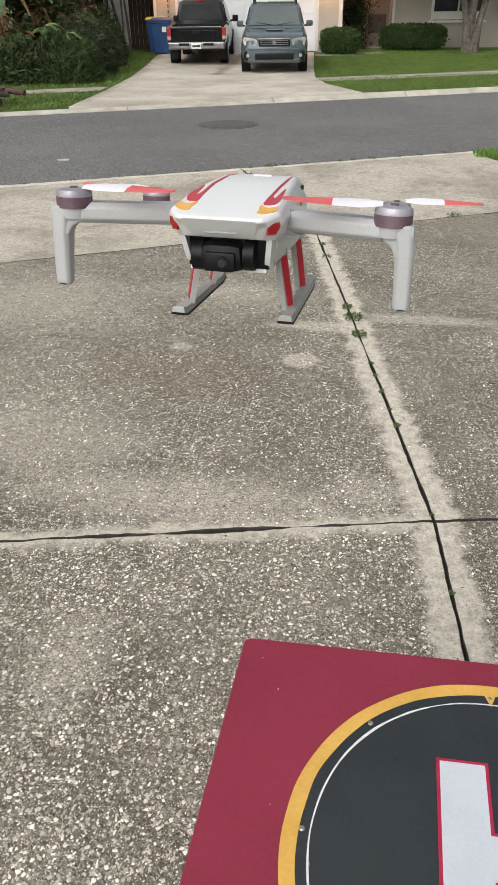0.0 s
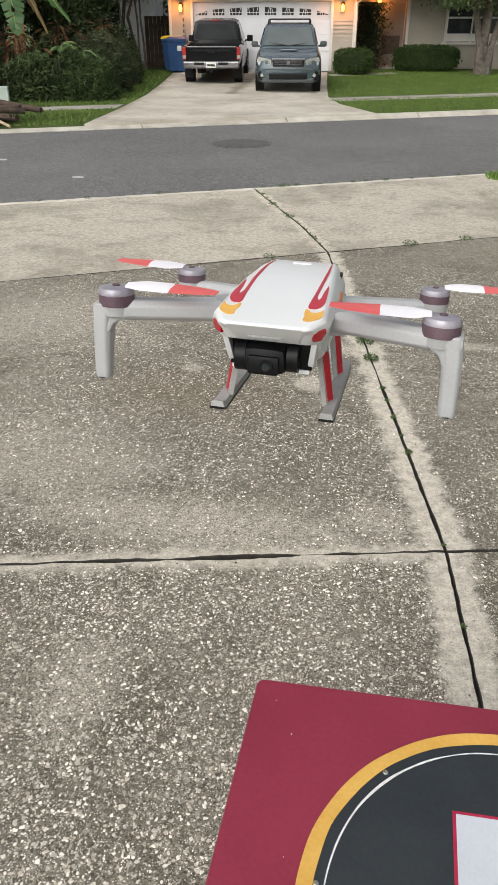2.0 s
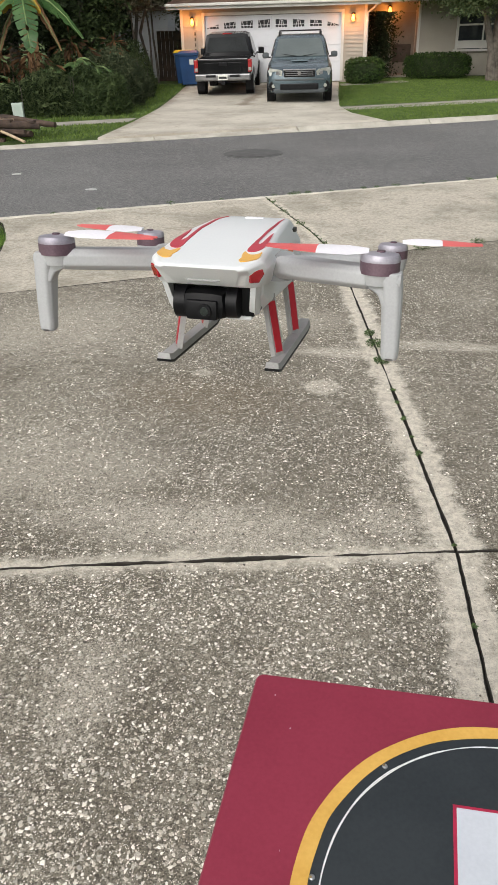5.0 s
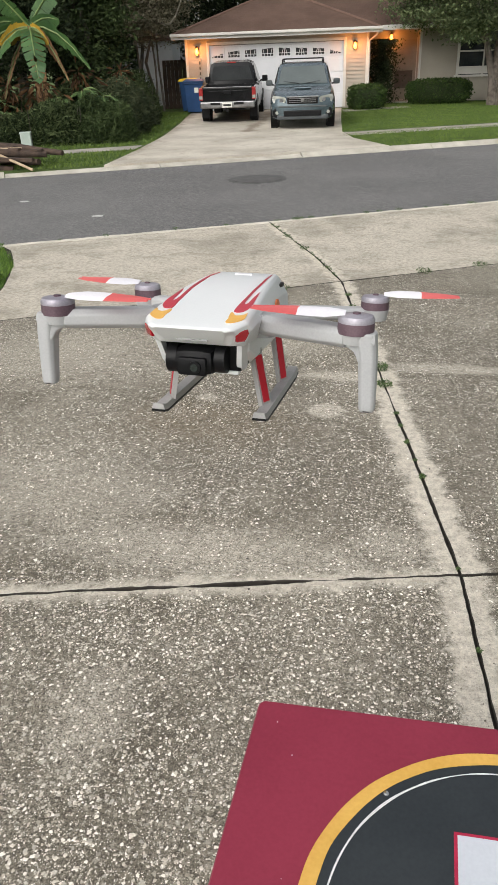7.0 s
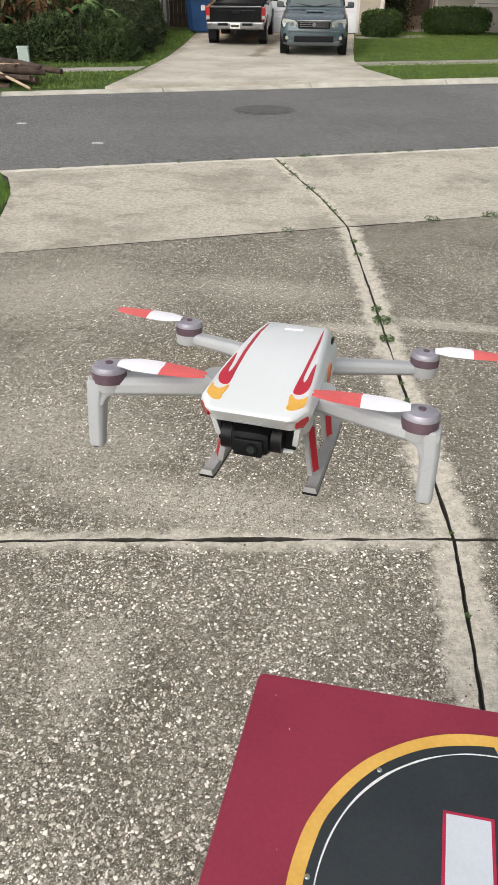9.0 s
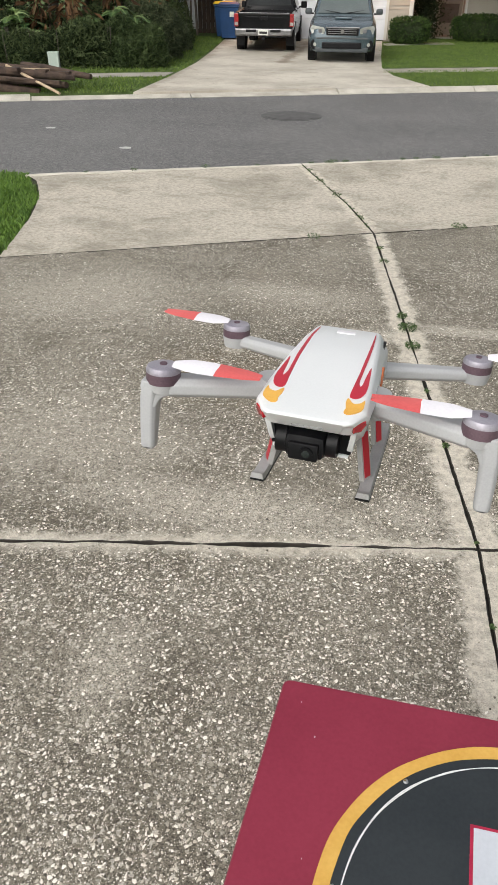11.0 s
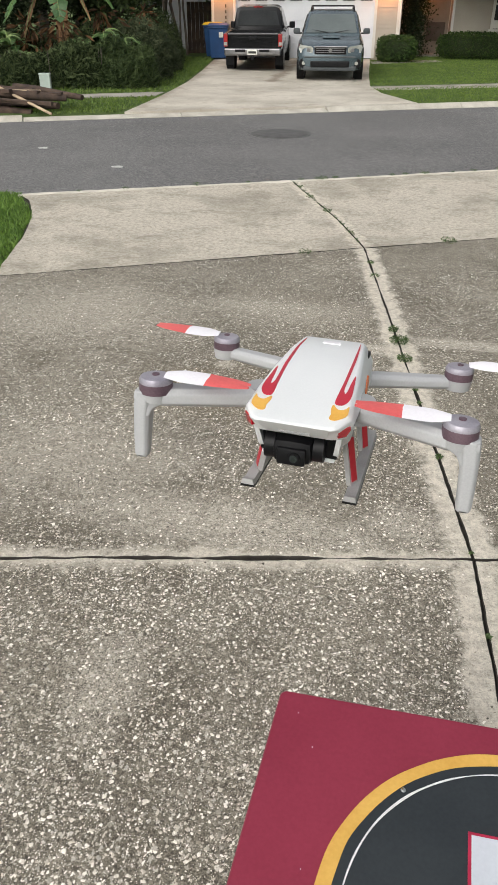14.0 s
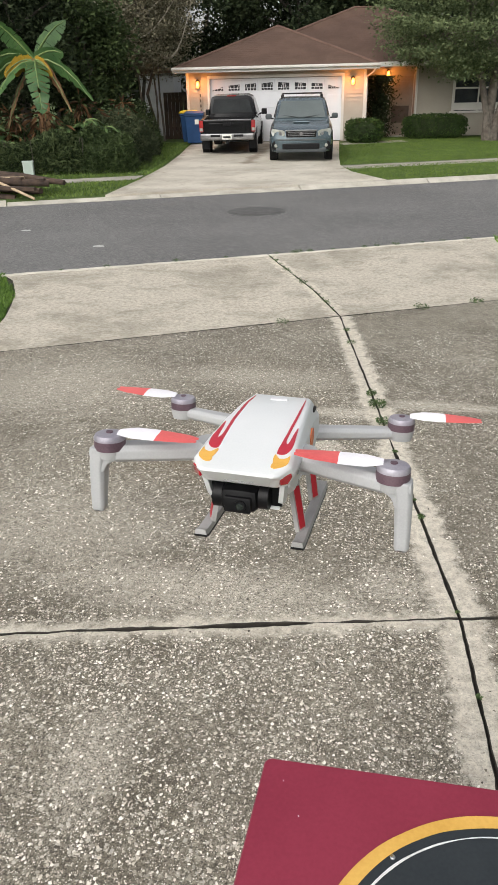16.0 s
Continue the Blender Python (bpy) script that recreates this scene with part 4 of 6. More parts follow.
# garage roof: front hip, ridge running back
bm = bmesh.new()
gx0, gx1, gy0, gz0 = -3.58, 3.66, -0.45, 2.44
apx, apy, apz = 0.03, 3.1, 3.92
V = [bm.verts.new(p) for p in ((gx0, gy0, gz0), (gx1, gy0, gz0), (gx1, 7.5, gz0), (gx0, 7.5, gz0), (apx, apy, apz), (apx, 7.5, apz))]
for f in ((0, 1, 4), (1, 2, 5, 4), (3, 0, 4, 5)):
    bm.faces.new([V[i] for i in f])
bm.faces.new([V[i] for i in (0, 3, 2, 1)])
bm.faces.new([V[i] for i in (2, 3, 5)])
roof_g = slopes("roof", bm)
bm = bmesh.new()
mx0, mx1, my0, mz0 = -2.6, 10.2, 1.45, 2.52
V = [bm.verts.new(p) for p in ((mx0, my0, mz0), (mx1, my0, mz0), (mx1, 13.0, mz0), (mx0, 13.0, mz0), (3.15, 6.6, 4.78), (4.3, 6.9, 4.78))]
for f in ((0, 1, 5, 4), (1, 2, 5), (2, 3, 4, 5), (3, 0, 4), (0, 3, 2, 1)):
    bm.faces.new([V[i] for i in f])
roof_m = slopes("roof", bm)
# shingle courses as thin raised edges
for (a, b, apex), k in (((Vector((gx0, gy0, gz0)), Vector((gx1, gy0, gz0)), Vector((apx, apy, apz))), 22),):
    for i in range(1, k):
        t = i / k
        p, q = a.lerp(apex, t), b.lerp(apex, t)
        H("shingle_course", B((p + q) / 2 + Vector((0, -0.002, 0.0006)), ((q - p).length, 0.016, 0.0025), Euler((radians(22), 0, 0)).to_matrix()), M["shingle"], roof_g)
for (a, b, c, d), k in (((Vector((mx0, my0, mz0)), Vector((mx1, my0, mz0)), Vector((4.3, 6.9, 4.78)), Vector((3.15, 6.6, 4.78))), 28),):
    for i in range(1, k):
        t = i / k
        p, q = a.lerp(d, t), b.lerp(c, t)
        H("shingle_course", B((p + q) / 2 + Vector((0, -0.002, 0.0006)), ((q - p).length, 0.016, 0.0025), Euler((radians(25), 0, 0)).to_matrix()), M["shingle"], roof_m)
for p, q in (((gx0, gy0, gz0), (apx, apy, apz)), ((gx1, gy0, gz0), (apx, apy, apz)), ((apx, apy, apz), (apx, 7.0, apz)), ((mx0, my0, mz0), (3.15, 6.6, 4.78)), ((mx1, my0, mz0), (4.3, 6.9, 4.78)), ((3.15, 6.6, 4.78), (4.3, 6.9, 4.78))):
    H("ridge_cap", tube(bmesh.new(), [p, q], [0.05, 0.05], 6), M["ridge"])
H("fascia", B((0.04, gy0 - 0.02, 2.37), (7.30, 0.04, 0.17)), M["trimwhite"])
H("gutter", B((0.04, gy0 - 0.09, 2.42), (7.34, 0.10, 0.09), None, 0.02), M["trimwhite"])
H("fascia", B((3.67, 0.5, 2.37), (0.04, 1.9, 0.17)), M["trimwhite"])
H("fascia", B((-3.59, 3.4, 2.37), (0.04, 7.7, 0.17)), M["trimwhite"])
H("soffit", B((0.04, -0.20, 2.425), (7.1, 0.46, 0.02)), M["trimwhite"])
H("fascia", B((6.95, my0 - 0.02, 2.47), (6.4, 0.04, 0.16)), M["trimwhite"])
H("soffit", B((6.95, 1.95, 2.50), (6.3, 1.0, 0.02)), M["trimwhite"])
H("downspout", tube(bmesh.new(), [(3.60, -0.50, 2.34), (3.50, -0.30, 2.20), (3.30, -0.03, 2.05), (3.30, -0.03, 0.05)], [0.035] * 4, 8), M["trimwhite"])

# entry recess and right wing
H("wall", B((4.5, 3.42, 1.05), (2.6, 0.2, 2.9)), M["siding"])
siding(3.25, 4.36, 3.31, 0.0, 2.45)
door = H("front_door", B((4.92, 3.30, 1.05), (0.92, 0.06, 2.08)), M["door_paint"], label="beige front door with a storm screen")
H("door_frame", B((4.42, 3.28, 1.08), (0.09, 0.10, 2.16)), M["trimwhite"])
H("door_frame", B((5.42, 3.28, 1.08), (0.09, 0.10, 2.16)), M["trimwhite"])
H("upper_panel", B((4.92, 3.262, 1.50), (0.66, 0.02, 0.80), None, 0.008), M["door_paint"], door)
H("screen", B((4.92, 3.258, 0.72), (0.68, 0.02, 0.62), None, 0.008), M["screen"], door)
H("kick_panel", B((4.92, 3.262, 0.22), (0.66, 0.02, 0.26), None, 0.008), M["door_paint"], door)
H("handle", C((4.56, 3.23, 1.02), (4.56, 3.23, 1.14), 0.015, n=8), M["brass"], door)
H("step", B((4.7, 2.6, -0.06), (1.6, 1.5, 0.16)), M["walkpath"])
H("wall", B((8.0, 2.42, 1.05), (5.2, 0.2, 2.9)), M["siding"])
H("wall", B((5.50, 2.95, 1.05), (0.2, 0.9, 2.9)), M["siding"])
siding(5.40, 6.78, 2.316, 0.0, 2.45)
siding(6.78, 8.72, 2.316, 0.0, 0.72)
siding(8.72, 10.5, 2.316, 0.0, 2.45)
H("corner_trim", B((5.38, 2.30, 1.22), (0.09, 0.09, 2.45)), M["trimwhite"])
win = H("window", B((7.75, 2.31, 1.55), (1.86, 0.04, 1.50)), M["dark_glass"], label="white-framed window with dark panes")
for x in (6.81, 7.75, 8.69):
    H("window_frame", B((x, 2.28, 1.55), (0.09 if x != 7.75 else 0.05, 0.08, 1.62)), M["trimwhite"], win)
for z, hgt in ((0.98, 0.26), (1.62, 0.06), (2.32, 0.09)):
    H("window_frame", B((7.75, 2.276, z), (1.94, 0.08, hgt)), M["trimwhite"], win)
H("window_sill", B((7.75, 2.24, 0.79), (2.10, 0.16, 0.07)), M["trimwhite"], win)


def wall_lamp(x, y, z, share=1.0):
    lamp = H("wall_lamp", B((x, y - 0.03, z), (0.11, 0.04, 0.20), None, 0.01), M["brass"], label="lit lantern with warm amber glow")
    H("arm", tube(bmesh.new(), [(x, y - 0.04, z + 0.03), (x, y - 0.12, z + 0.08), (x, y - 0.14, z + 0.02)], [0.012] * 3, 6), M["brass"], lamp)
    H("shade", C((x, y - 0.14, z + 0.10), (x, y - 0.14, z + 0.17), 0.085, 0.02, 8), M["brass"], lamp)
    bm = bmesh.new()
    tube(bm, [(x, y - 0.14, z - 0.12), (x, y - 0.14, z - 0.06), (x, y - 0.14, z + 0.02), (x, y - 0.14, z + 0.10)], [0.030, 0.062, 0.058, 0.028], 10)
    H("bulb_glass", bm, M["lampglow"], lamp, smooth=True)
    bulb = new("lamp_light", bpy.data.lights.new("lamp_light", "POINT"))
    bulb.data.energy, bulb.data.color, bulb.data.shadow_soft_size = LAMP_WATTS * share, (1.0, 0.33, 0.06), 0.08
    bulb.parent, bulb.location = house, (x, y - 0.26, z)


wall_lamp(-2.77, 0.0, 1.92)
wall_lamp(2.80, 0.0, 1.92)
wall_lamp(4.36, 3.27, 2.18, 0.8)
# number plate strip by the lamp, its figures as plain bars
plaque = H("number_plaque", B((-2.70, -0.03, 1.30), (0.11, 0.02, 0.78)), M["siding"])
for i in range(4):
    H("bar", B((-2.70, -0.043, 1.56 - i * 0.17), (0.045, 0.006, 0.10)), M["brass"], plaque)


# ---- hedges ----
def hedge(x, y, w, d, h, rz, seed, label):
    rng = np.random.default_rng(seed)
    hd = empty("hedge")
    tagged(hd, label, "hedge", "clipped hedges")
    n = int(5200 * w * h / 1.6)
    p = rng.uniform(-1, 1, (n, 3))
    k = np.abs(p) ** 3.4
    p /= (k.sum(1) ** (1 / 3.4))[:, None]
    p *= rng.uniform(0.86, 1.03, n)[:, None]
    p *= np.array((w / 2, d / 2, h / 2))
    p += rng.normal(0, 0.025, p.shape)
    m = pose(x, y, gz(x, y) + h / 2 + 0.02, 0, 0, rz)
    q = np.array([m @ Vector(v) for v in p])
    leaf_cloud("foliage", q, 0.075, M["leaf_hedge"], seed, hd, 0.0, 0.6, 0.8)
    core = B((0, 0, -0.03 * h), (w * 0.80, d * 0.74, h * 0.80), None, min(w, d, h) * 0.24)
    core.transform(m)
    part("core", core, M["leaf_dark"], hd)


hedge(-1.02, 28.1, 1.32, 0.85, 0.78, 7, 61, "low clipped green hedge beside the garage corner")
hedge(1.50, 30.1, 2.35, 0.9, 0.82, 7, 62, "long clipped green hedge under the front window")


def climber(x, y, h, r, seed):
    rng = np.random.default_rng(seed)
    n = 5200
    p = np.stack([x + rng.normal(0, r * 0.5, n), y + rng.normal(0, r * 0.5, n), gz(x, y) + h * rng.uniform(0, 1, n) ** 0.8], 1)
    t = empty("tall_shrub")
    tagged(t, "tall dark evergreen shrub beside the front door", "shrub")
    leaf_cloud("foliage", p, 0.10, M["leaf_dark"], seed, t, 0.1, 0.5, 0.8)
    part("stem", tube(bmesh.new(), [(x, y, gz(x, y)), (x, y, gz(x, y) + h * 0.9)], [0.05, 0.02], 7), M["bark_dark"], t)


climber(-0.62, 30.45, 2.15, 0.52, 66)


# ---- vehicles ----
def wheel(parent, x, y, r, w, material_rim, out):
    t = part("wheel", C((x - w / 2, y, r), (x + w / 2, y, r), r, n=28), M["tyre"], parent, smooth=True)
    part("rim", C((x + out * (w / 2 - 0.03), y, r), (x + out * (w / 2 + 0.012), y, r), r * 0.64, r * 0.60, 20), material_rim, t)
    part("hub", C((x + out * (w / 2), y, r), (x + out * (w / 2 + 0.03), y, r), r * 0.14, n=10), M["black"], t)
    for k in range(5):
        a = k * math.tau / 5
        c = (x + out * (w / 2 + 0.014), y + math.cos(a) * r * 0.36, r + math.sin(a) * r * 0.36)
        part("spoke", B(c, (0.02, r * 0.5, r * 0.13), Euler((a, 0, 0)).to_matrix()), material_rim, t)


def shell(sections):
    """Rings across a vehicle: (y, [(half width, z) from sill to crown])."""
    bm = bmesh.new()
    rings = []
    for y, prof in sections:
        rings.append([(x, y, z) for x, z in prof] + [(-x, y, z) for x, z in reversed(prof)])
    return loft(bm, rings)


def suv(m):
    car = empty("car", m)
    tagged(car, "blue-grey sport utility car parked facing the street", "car")
    # front at -y; length 4.56, width 1.78, height 1.68
    lower = [(-2.26, [(0.55, 0.34), (0.66, 0.50), (0.66, 0.63), (0.58, 0.73)]),
             (-2.14, [(0.74, 0.26), (0.83, 0.48), (0.82, 0.67), (0.72, 0.82)]),
             (-1.90, [(0.82, 0.24), (0.885, 0.50), (0.87, 0.76), (0.77, 0.90)]),
             (-1.40, [(0.84, 0.24), (0.89, 0.52), (0.885, 0.83), (0.79, 0.98)]),
             (-0.95, [(0.84, 0.24), (0.89, 0.54), (0.89, 0.88), (0.80, 1.06)]),
             (0.4, [(0.84, 0.24), (0.89, 0.56), (0.89, 0.92), (0.81, 1.06)]),
             (1.7, [(0.84, 0.26), (0.89, 0.58), (0.88, 0.95), (0.80, 1.08)]),
             (2.26, [(0.76, 0.34), (0.82, 0.58), (0.80, 0.95), (0.70, 1.08)])]
    part("body", shell(lower), M["suvpaint"], car, smooth=True)
    cabin = [(-1.02, [(0.80, 1.02), (0.79, 1.04), (0.76, 1.06), (0.70, 1.07)]),
             (-0.28, [(0.82, 1.04), (0.75, 1.35), (0.68, 1.52), (0.58, 1.565)]),
             (0.5, [(0.82, 1.04), (0.76, 1.36), (0.69, 1.57), (0.56, 1.62)]),
             (1.7, [(0.80, 1.04), (0.74, 1.36), (0.67, 1.55), (0.55, 1.60)]),
             (2.18, [(0.74, 1.04), (0.70, 1.20), (0.64, 1.36), (0.56, 1.42)])]
    part("cabin", shell(cabin), M["suvpaint"], car, smooth=True)
    bm = bmesh.new()
    loft(bm, [[(-0.70, -1.00 - o, 1.085), (0.70, -1.00 - o, 1.085), (0.60, -0.36 - o, 1.515), (-0.60, -0.36 - o, 1.515)] for o in (-0.02, 0.035)])
    part("windscreen", bm, M["windscreen"], car, "large windscreen with sky reflection painted into its colour")
    for s in (-1, 1):
        bm = bmesh.new()
        loft(bm, [[(s * (0.815 + o), -0.62, 1.09), (s * (0.815 + o), 1.9, 1.09), (s * (0.70 + o), 1.75, 1.50), (s * (0.705 + o), -0.15, 1.50)] for o in (-0.03, 0.012)])
        part("side_window", bm, M["carglass"], car)
        bm = bmesh.new()
        loft(bm, [[(s * 0.45, y, 0.77), (s * 0.47, y - 0.005, 0.67), (s * 0.80, y + 0.12, 0.66), (s * 0.845, y + 0.18, 0.78), (s * 0.80, y + 0.17, 0.85), (s * 0.50, y + 0.01, 0.81)] for y in (-2.285, -2.10)])
        head = part("headlight", bm, M["headlamp"], car, "clear headlight")
        part("lamp_bowl", C((s * 0.58, -2.27, 0.730), (s * 0.58, -2.20, 0.730), 0.048, n=12), M["chrome"], head)
        part("fog_light", C((s * 0.70, -2.23, 0.42), (s * 0.70, -2.10, 0.42), 0.045, n=14), M["headlamp"], car)
        part("fog_housing", C((s * 0.70, -2.215, 0.42), (s * 0.70, -2.08, 0.42), 0.120, n=18), M["black"], car)
        mir = part("mirror", B((s * 0.97, -0.70, 1.11), (0.19, 0.12, 0.15), None, 0.055), M["suvdark"], car, smooth=True)
        part("mirror_arm", B((s * 0.88, -0.70, 1.06), (0.12, 0.05, 0.04)), M["black"], mir)
        rail = part("roof_rail", tube(bmesh.new(), [(s * 0.60, -0.15, 1.55), (s * 0.60, -0.05, 1.66), (s * 0.60, 1.5, 1.68), (s * 0.60, 1.65, 1.56)], [0.022] * 4, 8), M["black"], car)
        for y in (-1.42, 1.20):
            wheel(car, s * 0.775, y, 0.345, 0.22, M["rim"], s)
            part("wheel_arch", C((s * 0.70, y, 0.36), (s * 0.897, y, 0.36), 0.405, n=28), M["black"], car)
        part("sill", B((s * 0.86, -0.1, 0.30), (0.07, 1.9, 0.12), None, 0.02), M["suvdark"], car)
        part("wiper", tube(bmesh.new(), [(s * 0.10, -1.06, 1.09), (s * 0.55, -0.93, 1.15)], [0.010, 0.006], 5), M["black"], car)
    for y in (0.05, 1.1):
        part("cross_bar", B((0, y, 1.70), (1.22, 0.07, 0.03), None, 0.01), M["black"], car)
    part("grille", B((0, -2.255, 0.715), (0.84, 0.08, 0.17), None, 0.03), M["black"], car, "black grille with chrome bars")
    part("grille_surround", B((0, -2.275, 0.808), (0.88, 0.06, 0.030), None, 0.008), M["chrome"], car)
    for z in (0.675, 0.720, 0.765):
        part("grille_bar", B((0, -2.300, z), (0.74, 0.02, 0.014)), M["chrome"], car)
    part("badge", C((0, -2.315, 0.720), (0, -2.27, 0.720), 0.045, n=14), M["chrome"], car)
    part("bumper", B((0, -2.195, 0.565), (1.36, 0.14, 0.08), None, 0.035), M["suvdark"], car)
    part("lower_grille", B((0, -2.235, 0.400), (1.04, 0.10, 0.15), None, 0.03), M["black"], car)
    part("lower_bumper", B((0, -2.19, 0.30), (1.40, 0.14, 0.12), None, 0.04), M["suvdark"], car)
    part("hood_scoop", B((0, -1.36, 0.992), (0.46, 0.40, 0.035), None, 0.015), M["suvpaint"], car)
    return car


def pickup(m):
    car = empty("pickup_truck", m)
    tagged(car, "black pickup truck with chrome bumper, parked tail to the street", "truck")
    # tail at -y; length 5.4, width 1.86, height 1.80
    bed = [(-2.62, [(0.86, 0.58), (0.90, 0.72), (0.91, 1.02), (0.87, 1.10)]),
           (-2.2, [(0.88, 0.52), (0.92, 0.72), (0.925, 1.04), (0.88, 1.12)]),
           (-0.95, [(0.88, 0.46), (0.92, 0.70), (0.925, 1.04), (0.88, 1.12)])]
    for s in (-1, 1):
        bm = bmesh.new()
        loft(bm, [[(s * x, y, z) for x, z in prof] + [(s * (prof[-1][0] - 0.09), y, prof[-1][1]), (s * (prof[0][0] - 0.09), y, prof[0][1])] for y, prof in bed])
        part("bed_side", bm, M["blackpaint"], car, smooth=True)
        tl = part("tail_light", B((s * 0.862, -2.60, 0.90), (0.13, 0.10, 0.36), None, 0.02), M["taillamp"], car, "red tail light")
        part("reverse_lens", B((s * 0.862, -2.655, 0.80), (0.10, 0.012, 0.09)), M["headlamp"], tl)
        mir = part("mirror", B((s * 1.04, 0.92, 1.20), (0.20, 0.10, 0.20), None, 0.03), M["black"], car)
        part("mirror_arm", B((s * 0.92, 0.92, 1.14), (0.10, 0.05, 0.05)), M["black"], mir)
        for y in (-1.65, 1.75):
            wheel(car, s * 0.79, y, 0.37, 0.25, M["rim"], s)
            part("wheel_arch", C((s * 0.70, y, 0.40), (s * 0.93, y, 0.40), 0.44, n=28), M["black"], car)
        part("mud_flap", B((s * 0.80, -2.12, 0.32), (0.25, 0.02, 0.30)), M["black"], car)
    part("bed_floor", B((0, -1.75, 0.62), (1.62, 1.70, 0.05)), M["black"], car)
    part("bed_front", B((0, -0.93, 0.85), (1.64, 0.06, 0.52)), M["black"], car)
    gate = part("tailgate", B((0, -2.58, 0.84), (1.58, 0.06, 0.46), None, 0.02), M["blackpaint"], car, "glossy black tailgate")
    part("cap_strip", B((0, -2.58, 1.085), (1.58, 0.075, 0.020), None, 0.006), M["chrome"], gate)
    part("pressing", B((0, -2.612, 0.84), (1.20, 0.02, 0.30), None, 0.01), M["blackpaint"], gate)
    part("handle", B((0, -2.628, 0.95), (0.26, 0.03, 0.10), None, 0.012), M["black"], gate)
    bar = part("bumper", B((0, -2.72, 0.58), (1.78, 0.18, 0.20), None, 0.04), M["chrome"], car, "chrome rear bumper")
    plate = part("number_plate", B((0, -2.822, 0.58), (0.31, 0.012, 0.15)), M["label_white"], bar)
    part("bar", B((0, -2.831, 0.575), (0.24, 0.005, 0.06)), M["ink"], plate)
    for s in (-1, 1):
        part("step_pad", B((s * 0.38, -2.81, 0.62), (0.32, 0.03, 0.07)), M["black"], bar)
    part("hitch", B((0, -2.72, 0.42), (0.10, 0.16, 0.10)), M["black"], car)
    cab = [(-0.86, [(0.88, 0.40), (0.92, 0.72), (0.92, 1.10), (0.84, 1.14), (0.74, 1.20), (0.72, 1.22)]),
           (-0.78, [(0.88, 0.40), (0.92, 0.72), (0.92, 1.10), (0.84, 1.16), (0.70, 1.72), (0.56, 1.77)]),
           (0.1, [(0.88, 0.40), (0.92, 0.72), (0.92, 1.12), (0.84, 1.18), (0.71, 1.76), (0.55, 1.82)]),
           (0.75, [(0.88, 0.40), (0.92, 0.72), (0.92, 1.12), (0.84, 1.16), (0.69, 1.70), (0.55, 1.75)]),
           (1.35, [(0.88, 0.42), (0.92, 0.72), (0.90, 1.06), (0.80, 1.12), (0.72, 1.14), (0.55, 1.15)]),
           (2.60, [(0.80, 0.46), (0.84, 0.70), (0.80, 0.96), (0.72, 1.02), (0.60, 1.03), (0.40, 1.04)])]
    part("cab", shell(cab), M["blackpaint"], car, smooth=True)
    bm = bmesh.new()
    loft(bm, [[(-0.72, -0.875 - o, 1.24), (0.72, -0.875 - o, 1.24), (0.60, -0.80 - o, 1.66), (-0.60, -0.80 - o, 1.66)] for o in (-0.03, 0.02)])
    part("rear_window", bm, M["carglass"], car, "dark tinted rear window")
    part("brake_light", B((0, -0.80, 1.765), (0.30, 0.04, 0.035)), M["taillamp"], car)
    for s in (-1, 1):
        bm = bmesh.new()
        loft(bm, [[(s * (0.85 + o), -0.60, 1.18), (s * (0.85 + o), 1.10, 1.18), (s * (0.72 + o), 0.66, 1.66), (s * (0.73 + o), -0.56, 1.66)] for o in (-0.03, 0.012)])
        part("side_window", bm, M["carglass"], car)
    return car


suv(pose(-2.69, 23.61, gz(-2.69, 23.61) + 0.02, 0.6, 0, 7))
pickup(pose(-5.30, 26.0, gz(-5.49, 26.04) - 0.02, 0.9, 0, 7) @ Matrix.Scale(0.94, 4))


# ---- bins, utility box, debris ----
def wheelie_bin(x, y, rz, lid, label):
    bin_ = empty("recycling_bin", pose(x, y, gz(x, y) + 0.02, 0, 0, rz))
    tagged(bin_, label, "bin", "bins beside the garage")
    bm = bmesh.new()
    loft(bm, [[(-a, -b, z), (a, -b, z), (a, b, z), (-a, b, z)] for a, b, z in ((0.25, 0.28, 0.04), (0.31, 0.36, 0.92), (0.34, 0.39, 0.94), (0.34, 0.39, 1.0))])
    part("body", bm, M["binblue"], bin_)
    bm = bmesh.new()
    loft(bm, [[(-a, -b, z), (a, -b, z), (a, b + 0.04, z), (-a, b + 0.04, z)] for a, b, z in ((0.36, 0.41, 1.0), (0.36, 0.41, 1.03), (0.28, 0.32, 1.09))])
    part("lid", bm, M[lid], bin_)
    part("label_plate", B((0.1, -0.36, 0.74), (0.14, 0.015, 0.16), Euler((-0.09, 0, 0)).to_matrix()), M["label_white"], bin_)
    part("handle", C((-0.26, 0.47, 0.96), (0.26, 0.47, 0.96), 0.018, n=8), M["binblue"], bin_)
    for s in (-1, 1):
        part("wheel", C((s * 0.24, 0.30, 0.11), (s * 0.30, 0.30, 0.11), 0.11, n=16), M["tyre"], bin_)


wheelie_bin(-7.42, 28.15, 4, "binyellow", "blue plastic wheeled bin with a yellow lid")
wheelie_bin(-7.12, 27.55, 12, "binblue", "blue plastic wheeled bin with a blue lid")

ub = empty("utility_box", pose(-8.50, 17.05, gz(-8.50, 17.05), 0, 0, 20))
tagged(ub, "pale green metal utility pedestal beside the footpath", "utility box")
part("cabinet", B((0, 0, 0.20), (0.24, 0.20, 0.42), None, 0.015), M["utility"], ub)
part("cap", B((0, 0, 0.42), (0.255, 0.215, 0.04), None, 0.012), M["utility"], ub)
part("base", B((0, 0, 0.02), (0.33, 0.28, 0.06)), M["walkpath"], ub)

